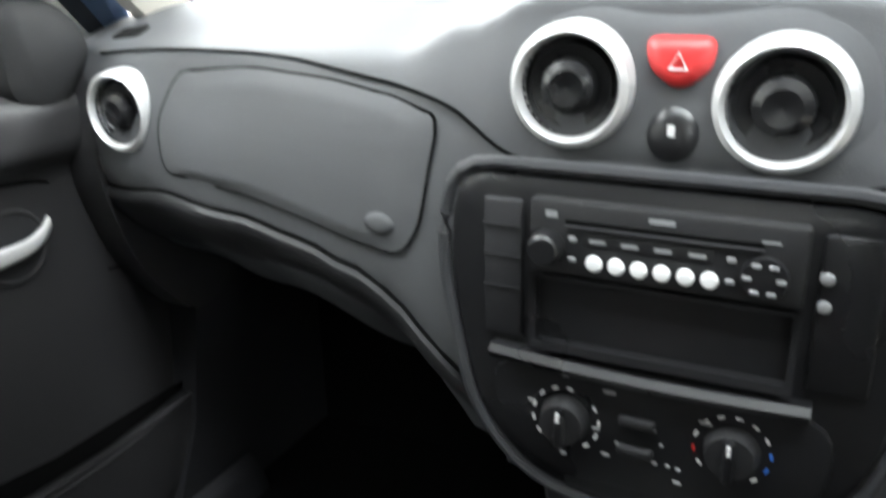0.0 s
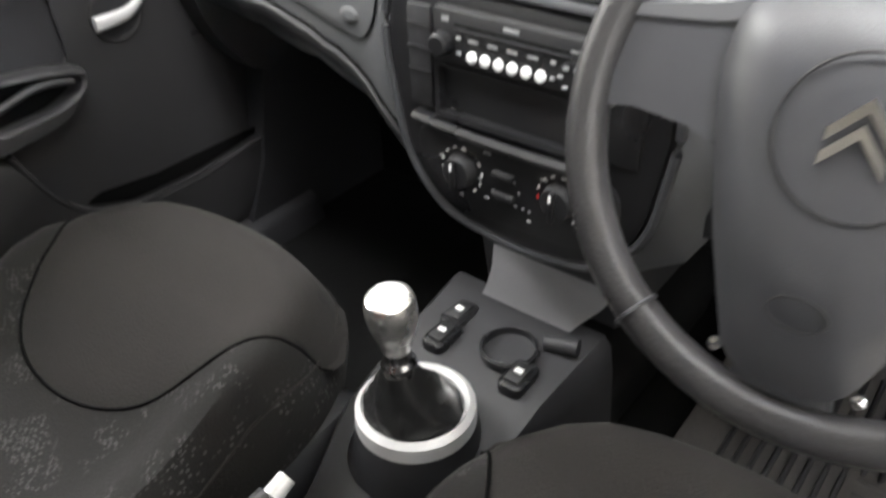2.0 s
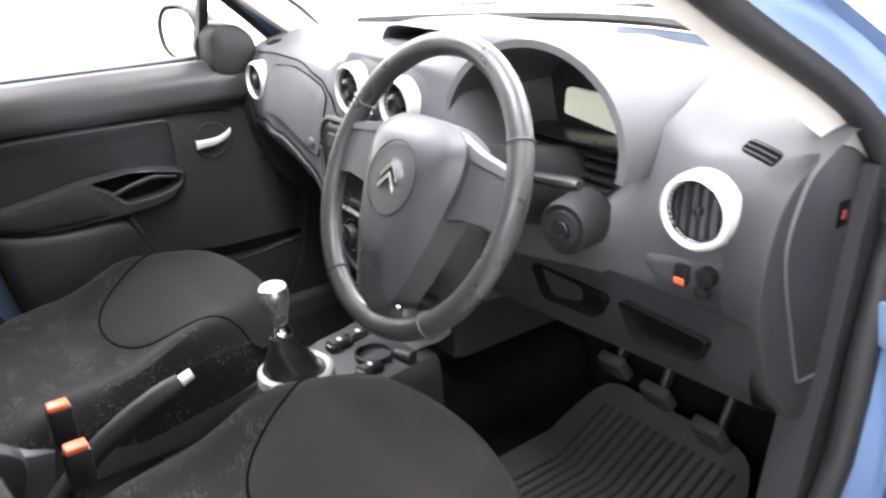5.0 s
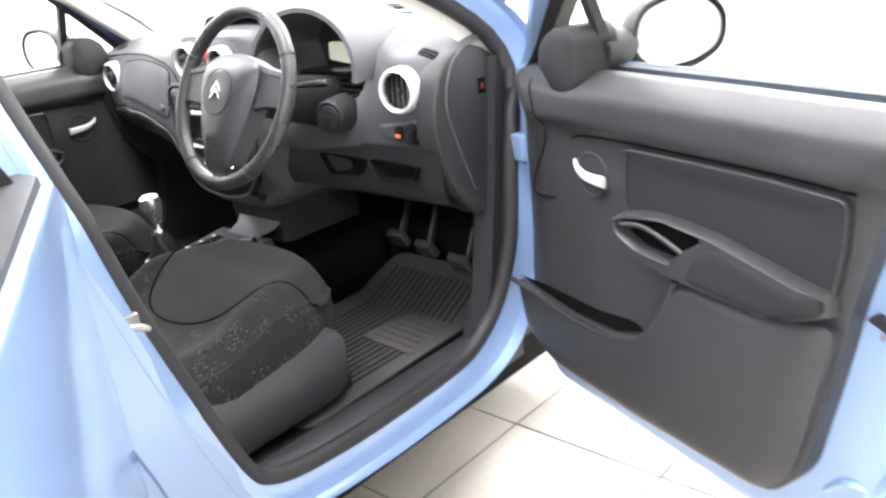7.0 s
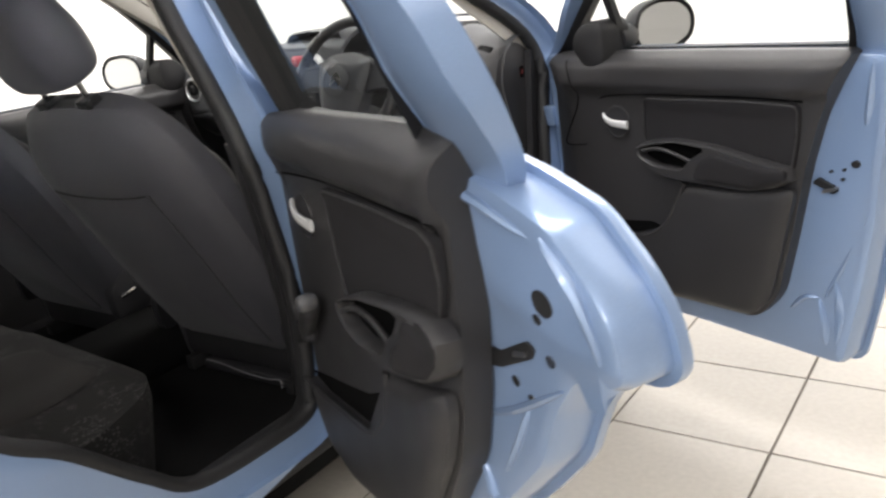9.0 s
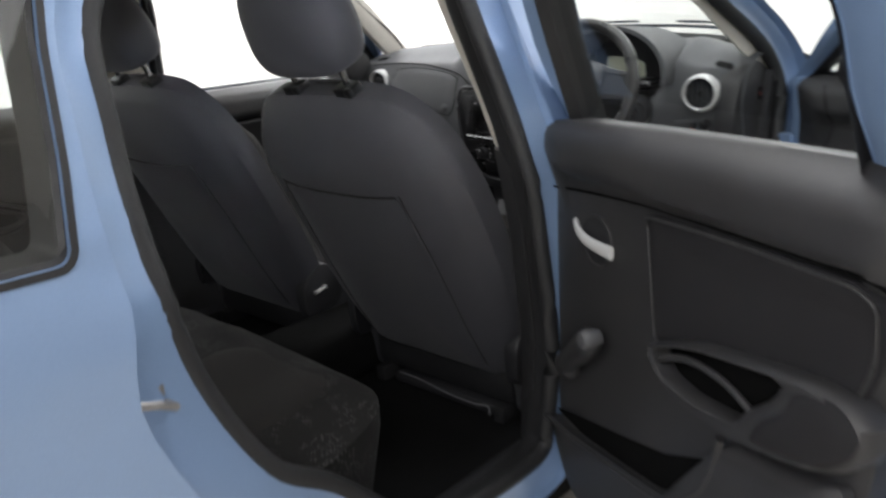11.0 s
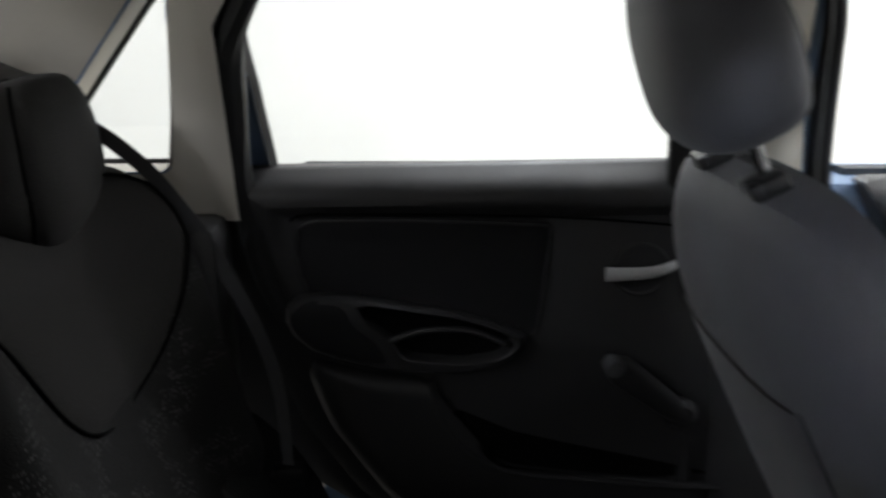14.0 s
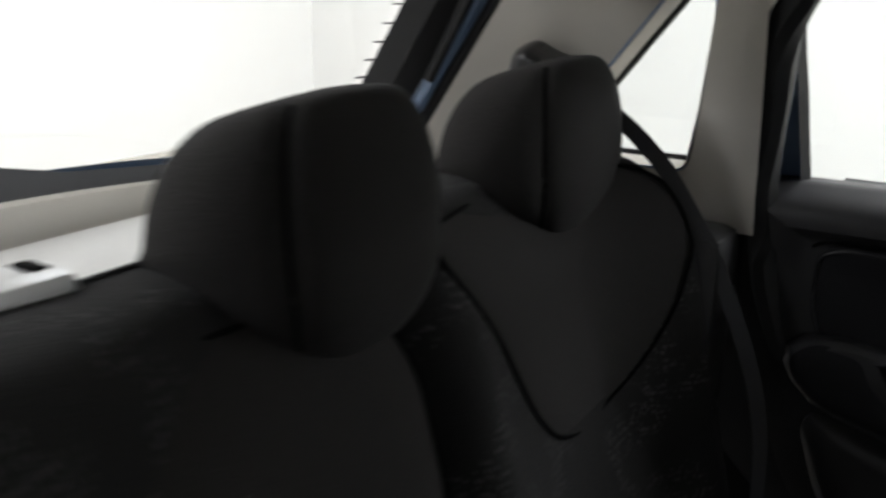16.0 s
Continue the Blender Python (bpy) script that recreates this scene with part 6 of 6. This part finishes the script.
    # base, rails, hinge covers
    for s in (-1, 1):
        val = rounded([(0.22, 0.30), (0.20, 0.44), (0.26, 0.50), (0.50, 0.455), (0.74, 0.475), (0.77, 0.44), (0.76, 0.33), (0.70, 0.31)], 0.03)
        part("side_valance", slab(val, s * 0.215, s * 0.248, lambda u, v, a: Vector((a, u, v)), 0.012), M_HUB, st, "grey plastic seat valance", **L)
        part("rail", rbox(s * 0.19 - 0.015, s * 0.19 + 0.015, 0.18, 0.80, 0.286, 0.325, 0.004), M_MATTBLACK, st, **L)
        part("hinge_cover", slab(rounded([(0.16, 0.40), (0.15, 0.50), (0.22, 0.56), (0.30, 0.50), (0.28, 0.42)], 0.03), s * 0.235, s * 0.268, lambda u, v, a: Vector((a, u, v)), 0.012), M_LOW, st, **L)
    part("recliner_lever", tube([(0.262, 0.185, 0.475), (0.282, 0.175, 0.480), (0.286, 0.215, 0.492)], [0.006, 0.008, 0.005], 8), M_CHROME, st, "chrome recliner lever", **L)
    part("seat_pan", rbox(-0.22, 0.22, 0.2, 0.76, 0.325, 0.42, 0.02), M_MATTBLACK, st, **L)
    return st


front_seat((0.345, 0.005, 0), "driver's seat in dark cloth with printed bolsters")
front_seat((-0.35, 0.0, 0), "front passenger seat in dark cloth with printed bolsters")


# belt buckles between the front seats, and one lying on the rear cushion
for x, y in ((-0.055, 0.325), (0.077, 0.318)):
    bk = thing("belt_buckle", (x, y, 0.42), "black seat belt buckle with an orange release", "belt buckle", "belt buckles")
    part("stem", tube([(x, y, 0.42), (x, y + 0.02, 0.53)], 0.009, 8), M_MATTBLACK, bk)
    part("case", rbox(x - 0.014, x + 0.014, y + 0.007, y + 0.045, 0.525, 0.588, 0.006), M_BLACK, bk)
    part("release", rbox(x - 0.012, x + 0.012, y + 0.010, y + 0.042, 0.586, 0.595, 0.003), M_ORANGE, bk, "orange release button")

bk = thing("rear_belt_buckle", (-0.12, -0.50, 0.525), "red and black seat belt buckle on the rear cushion", "belt buckle", "belt buckles")
part("case", rbox(-0.15, -0.09, -0.512, -0.488, 0.528, 0.548, 0.005), M_BLACK, bk)
part("release", rbox(-0.152, -0.118, -0.510, -0.490, 0.545, 0.556, 0.003), M_RED, bk, "red release button")

box = thing("storage_box", (0.35, 0.32, 0.286), "dark storage tray under the driver's seat with a pale wire edge", "storage box")
part("tray", rbox(0.19, 0.53, 0.20, 0.48, 0.287, 0.318, 0.012), M_LOW, box)
part("wire", tube(spline([(0.215, 0.196, 0.322), (0.29, 0.190, 0.325), (0.38, 0.186, 0.317), (0.46, 0.186, 0.314), (0.505, 0.186, 0.320), (0.512, 0.182, 0.300)], 24), 0.0022, 6), M_GREYTRAY, box, "pale wire edge")

# ---- rear bench ----
rear_seat = thing("rear_bench", (0, -0.5, 0.286), "dark cloth split rear seat with printed side panels and two headrests", "rear seat")
plan = rounded([(-0.60, -0.82), (-0.62, -0.35), (-0.57, -0.17), (0.0, -0.13), (0.57, -0.17), (0.62, -0.35), (0.60, -0.82)], 0.10, 5)
part("cushion", dome(plan, lambda u, v, e: Vector((u, v, 0.51 + 0.05 * (v + 0.70) / 0.5 - 0.05 * max(0, (e - 0.7) / 0.3) ** 2.2 - 0.012 * math.cos(u * 9) ** 2)), 12,
                     [lambda u, v: Vector((u, v, 0.47)), lambda u, v: Vector((u * 0.97, v - 0.03, 0.288))]), M_PRINT, rear_seat, "dark printed seat cloth")
for x in (-0.34, 0.34):
    o = rounded([(x - 0.13, -0.54), (x - 0.18, -0.32), (x - 0.12, -0.20), (x + 0.12, -0.20), (x + 0.18, -0.32), (x + 0.13, -0.54)], 0.08)
    part("cushion_insert", dome(o, lambda u, v, e: Vector((u, v, 0.516 + 0.05 * (v + 0.70) / 0.5 - 0.02 * max(0, (v + 0.28) / 0.1) ** 2 - 0.012 * math.cos(u * 9) ** 2 - 0.012 * e**6)), 6), M_CLOTH, rear_seat, "plain dark seat cloth")
RM = pose(0, -0.745, 0.50, 17, 0, 0)


def R(u, a, v):
    return RM @ Vector((u, a, v))


def rear_back(x0, x1, x, hx, wide, shield):
    """One backrest of the split rear seat, with its headrest about hx and its plain cloth shield."""
    if x0 < -0.5:
        o = rounded([(x0, 0.0), (x0 - 0.035, 0.38), (x0 - 0.035, 0.47), (x0 + 0.0, 0.54), (x0 + 0.07, 0.572), (x1 - 0.06, 0.566), (x1 - 0.015, 0.54), (x1, 0.45), (x1, 0.0)], 0.045, 5)
    else:
        o = rounded([(x0, 0.0), (x0, 0.45), (x0 + 0.015, 0.54), (x0 + 0.06, 0.566), (x1 - 0.10, 0.560), (x1 - 0.03, 0.50), (x1, 0.42), (x1, 0.0)], 0.045, 5)

    def relief(u, v):
        # side bolsters swell, the one by the door the most, the middle is a shallow bowl, the top rolls back
        outer = max(0, abs(u) - abs(x) - 0.05) if x < -0.2 or u > 0.3 else 0
        return 0.035 + 0.022 * min(1, abs(u - x) / 0.19) ** 2 + 0.075 * min(1, outer / 0.14) ** 1.7 - 0.05 * max(0, (v - 0.38) / 0.155) ** 2

    back = part("backrest", dome(o, lambda u, v, e: R(u, relief(u, v) - 0.05 * max(0, (e - 0.8) / 0.2) ** 2.2, v), 18, [lambda u, v: R(u, -0.075, v)]), M_PRINT, rear_seat, "dark printed seat cloth")
    part("back_board", dome(o, lambda u, v, e: R(u, -0.075 - 0.012 * (1 - e**4), v), 5), M_CARPET, rear_seat)
    ins = rounded(shield, 0.05)
    part("insert", dome(ins, lambda u, v, e: R(u, relief(u, v) + 0.009 * (1 - e**6) - 0.001, v), 10), M_CLOTH, back, "plain dark seat cloth")
    part("insert_seam", tube([R(p.x, relief(p.x, p.y) + 0.0015, p.y) for p in ins], 0.0024, 6, True), M_SEAM_SHADE, back)
    # headrest: a saddle hung over the top, its front a rounded V, its underside rising to the rear, two sunk seams
    rings = []
    n = 72
    seams = (radians(50), radians(130))
    for h, w, d, c in smooth_rows(((0.448, 0.050, 0.014, -0.004), (0.451, 0.088, 0.030, -0.012), (0.466, 0.116, 0.052, -0.018), (0.496, 0.130, 0.072, -0.018), (0.546, 0.135, 0.081, -0.013), (0.591, 0.130, 0.077, -0.001), (0.628, 0.114, 0.064, 0.012), (0.650, 0.086, 0.044, 0.024), (0.657, 0.040, 0.018, 0.030)), 34):
        ring = []
        for k in range(n):
            a = 2 * math.pi * k / n
            ca, sa = math.cos(a), math.sin(a)
            lift = max(0, 0.571 - h) * min(0.80, 0.75 * (1 - sa) ** 1.3)
            sunk = 1 - 0.055 * max(math.exp(-(((a - q) / 0.085) ** 2)) for q in seams)
            ring.append(R(hx + wide * sunk * w * math.copysign(abs(ca) ** 0.72, ca), c + sunk * d * math.copysign(abs(sa) ** 0.72, sa) - 0.03 * abs(ca) ** 3 + 0.01, h + lift))
        rings.append(ring)
    head = part("headrest", loft(rings), M_CLOTH, rear_seat, "plain dark cloth saddle-shaped headrest")
    for q in seams:
        k = round(q / (2 * math.pi) * n)
        part("headrest_seam", tube([ring[k] for ring in rings[3:-5]], 0.0023, 6), M_SEAM_SHADE, head)


rear_back(-0.605, -0.158, -0.40, -0.512, 1.12, [(-0.41, 0.243), (-0.365, 0.248), (-0.325, 0.268), (-0.292, 0.305), (-0.266, 0.36), (-0.24, 0.42), (-0.208, 0.49), (-0.215, 0.52), (-0.40, 0.53), (-0.575, 0.52), (-0.602, 0.46), (-0.592, 0.40), (-0.566, 0.33), (-0.53, 0.285), (-0.495, 0.26), (-0.455, 0.247)])
rear_back(-0.152, 0.605, -0.045, -0.100, 0.98, [(-0.045, 0.22), (-0.10, 0.235), (-0.128, 0.30), (-0.132, 0.43), (-0.11, 0.50), (0.09, 0.51), (0.16, 0.46), (0.15, 0.36), (0.10, 0.27), (0.03, 0.23)])
# catch that locks the wide backrest to its neighbour, with a pale cover
catch = part("seat_catch", rbox(0.085, 0.18, -1.0, -0.95, 0.990, 1.038, 0.010), M_SILVER, rear_seat, "pale plastic seat catch")
for x in (0.105, 0.15):
    part("catch_hole", rbox(x - 0.007, x + 0.007, -0.989, -0.965, 1.0365, 1.0395, 0.001), M_SEAM_SHADE, catch)
shelf_ob = thing("parcel_shelf", (0, -1.12, 0.945), "pale parcel shelf behind the rear seats", "shelf")
part("board", rbox(-0.56, 0.56, -1.27, -0.995, 0.945, 0.960, 0.006), M_SHELF, shelf_ob)
part("front_lip", rbox(-0.56, 0.56, -0.993, -0.975, 0.940, 0.962, 0.006), M_SHELF, shelf_ob)

# seat belt at the rear left pillar
bl = thing("rear_seat_belt", (-0.6, -0.78, 0.5), "grey seat belt hanging from the rear pillar", "seat belt")
web = spline([(-0.600, -0.965, 1.118), (-0.598, -0.86, 1.075), (-0.598, -0.79, 1.020), (-0.604, -0.745, 0.958), (-0.610, -0.714, 0.905), (-0.618, -0.662, 0.79), (-0.620, -0.63, 0.68), (-0.612, -0.62, 0.545)], 26)
part("anchor", rbox(-0.625, -0.595, -0.645, -0.595, 0.525, 0.555, 0.006), M_BLACK, bl, "black belt anchor")
part("webbing", loft([[p + Vector(q) for q in ((-0.002, -0.009, -0.008), (0.002, -0.007, -0.008), (0.003, 0.009, 0.008), (-0.001, 0.007, 0.008))] for p in web]), M_BELT, bl)
gd = thing("belt_guide", (-0.60, -0.98, 1.13), "black plastic belt guide on the rear pillar", "belt guide")
hood = rounded([(-0.05, -0.028), (-0.038, 0.016), (-0.008, 0.030), (0.028, 0.014), (0.052, 0.008), (0.05, -0.028)], 0.012)
part("cover", dome(hood, lambda u, v, e: Vector((-0.650 + 0.055 * (1 - e**3), -0.982 + u, 1.125 + v)), 6), M_BLACK, gd)
part("slot", rbox(-0.598, -0.594, -1.005, -0.945, 1.104, 1.111, 0.001), M_SEAM_SHADE, gd)

# ---- inner mirror, wipers ----
mir = thing("inner_mirror", (0, 0.78, 1.33), "black rear-view mirror under the windscreen", "mirror")
face = rounded([(-0.11, 1.27), (-0.115, 1.31), (-0.09, 1.33), (0.09, 1.33), (0.115, 1.31), (0.11, 1.27), (0.08, 1.262), (-0.08, 1.262)], 0.02)
part("case", slab(face, 0.78, 0.81, lambda u, v, a: Vector((u, a, v)), 0.012), M_BLACK, mir)
part("glass", slab(flat_offset([Vector(p) for p in face], -0.006), 0.781, 0.777, lambda u, v, a: Vector((u, a, v))), M_MIRROR, mir)
part("stem", tube([(0, 0.80, 1.32), (0, 0.76, 1.38), (0, 0.745, 1.405)], 0.01, 8), M_BLACK, mir)
for x0, x1 in ((-0.50, 0.05), (0.02, 0.55)):
    wp = thing("wiper", ((x0 + x1) / 2, 1.62, 1.06), "black windscreen wiper resting on the glass", "wiper", "wipers")
    pts = [(x, 1.35 + 0.325 * (1 - (x / 0.70) ** 2), 1.062 + 0.02 * (1 - (x / 0.7) ** 2)) for x in np.linspace(x0, x1, 9)]
    part("blade", tube(pts, 0.006, 6), M_MATTBLACK, wp)
    part("arm", tube([(x, y + 0.02, z + 0.014) for x, y, z in pts[3:]], 0.005, 6), M_MATTBLACK, wp)

# ---- floor tiles, nearest ones singly ----
tile_mesh = None
far = bmesh.new()
i0, i1 = int((X0 - TX) / TS) - 1, int((X1 - TX) / TS) + 1
j0, j1 = int((Y0 - TY) / TS) - 1, int((Y1 - TY) / TS) + 1
base_tile = rbox(0.003, TS - 0.003, 0.003, TS - 0.003, -0.006, 0.0, 0.0015, 1)
finish(base_tile)
tile_mesh = bpy.data.meshes.new("tile")
base_tile.to_mesh(tile_mesh)
base_tile.free()
tile_mesh.materials.append(M_TILE)
verts, faces = [], []
for i in range(i0, i1 + 1):
    for j in range(j0, j1 + 1):
        x, y = TX + i * TS, TY + j * TS
        if x < X0 - 0.4 or x > X1 or y < Y0 - 0.4 or y > Y1:
            continue
        if 0.5 < x < 5.4 and -0.8 < y < 4.2:
            t = new("tile", tile_mesh)
            t.parent = floor
            t.location = (x, y, 0.0)
        else:
            k = len(verts)
            verts += [(x + a, y + b, c) for c in (-0.006, 0.0) for a, b in ((0.003, 0.003), (TS - 0.003, 0.003), (TS - 0.003, TS - 0.003), (0.003, TS - 0.003))]
            faces += [(k + 4, k + 5, k + 6, k + 7), (k, k + 1, k + 5, k + 4), (k + 1, k + 2, k + 6, k + 5), (k + 2, k + 3, k + 7, k + 6), (k + 3, k, k + 4, k + 7)]
mesh = bpy.data.meshes.new("far_tiles")
mesh.from_pydata(verts, [], faces)
mesh.materials.append(M_TILE)
ft = new("far_tiles", mesh)
ft.parent = floor
tagged(ft, kind="stuff")
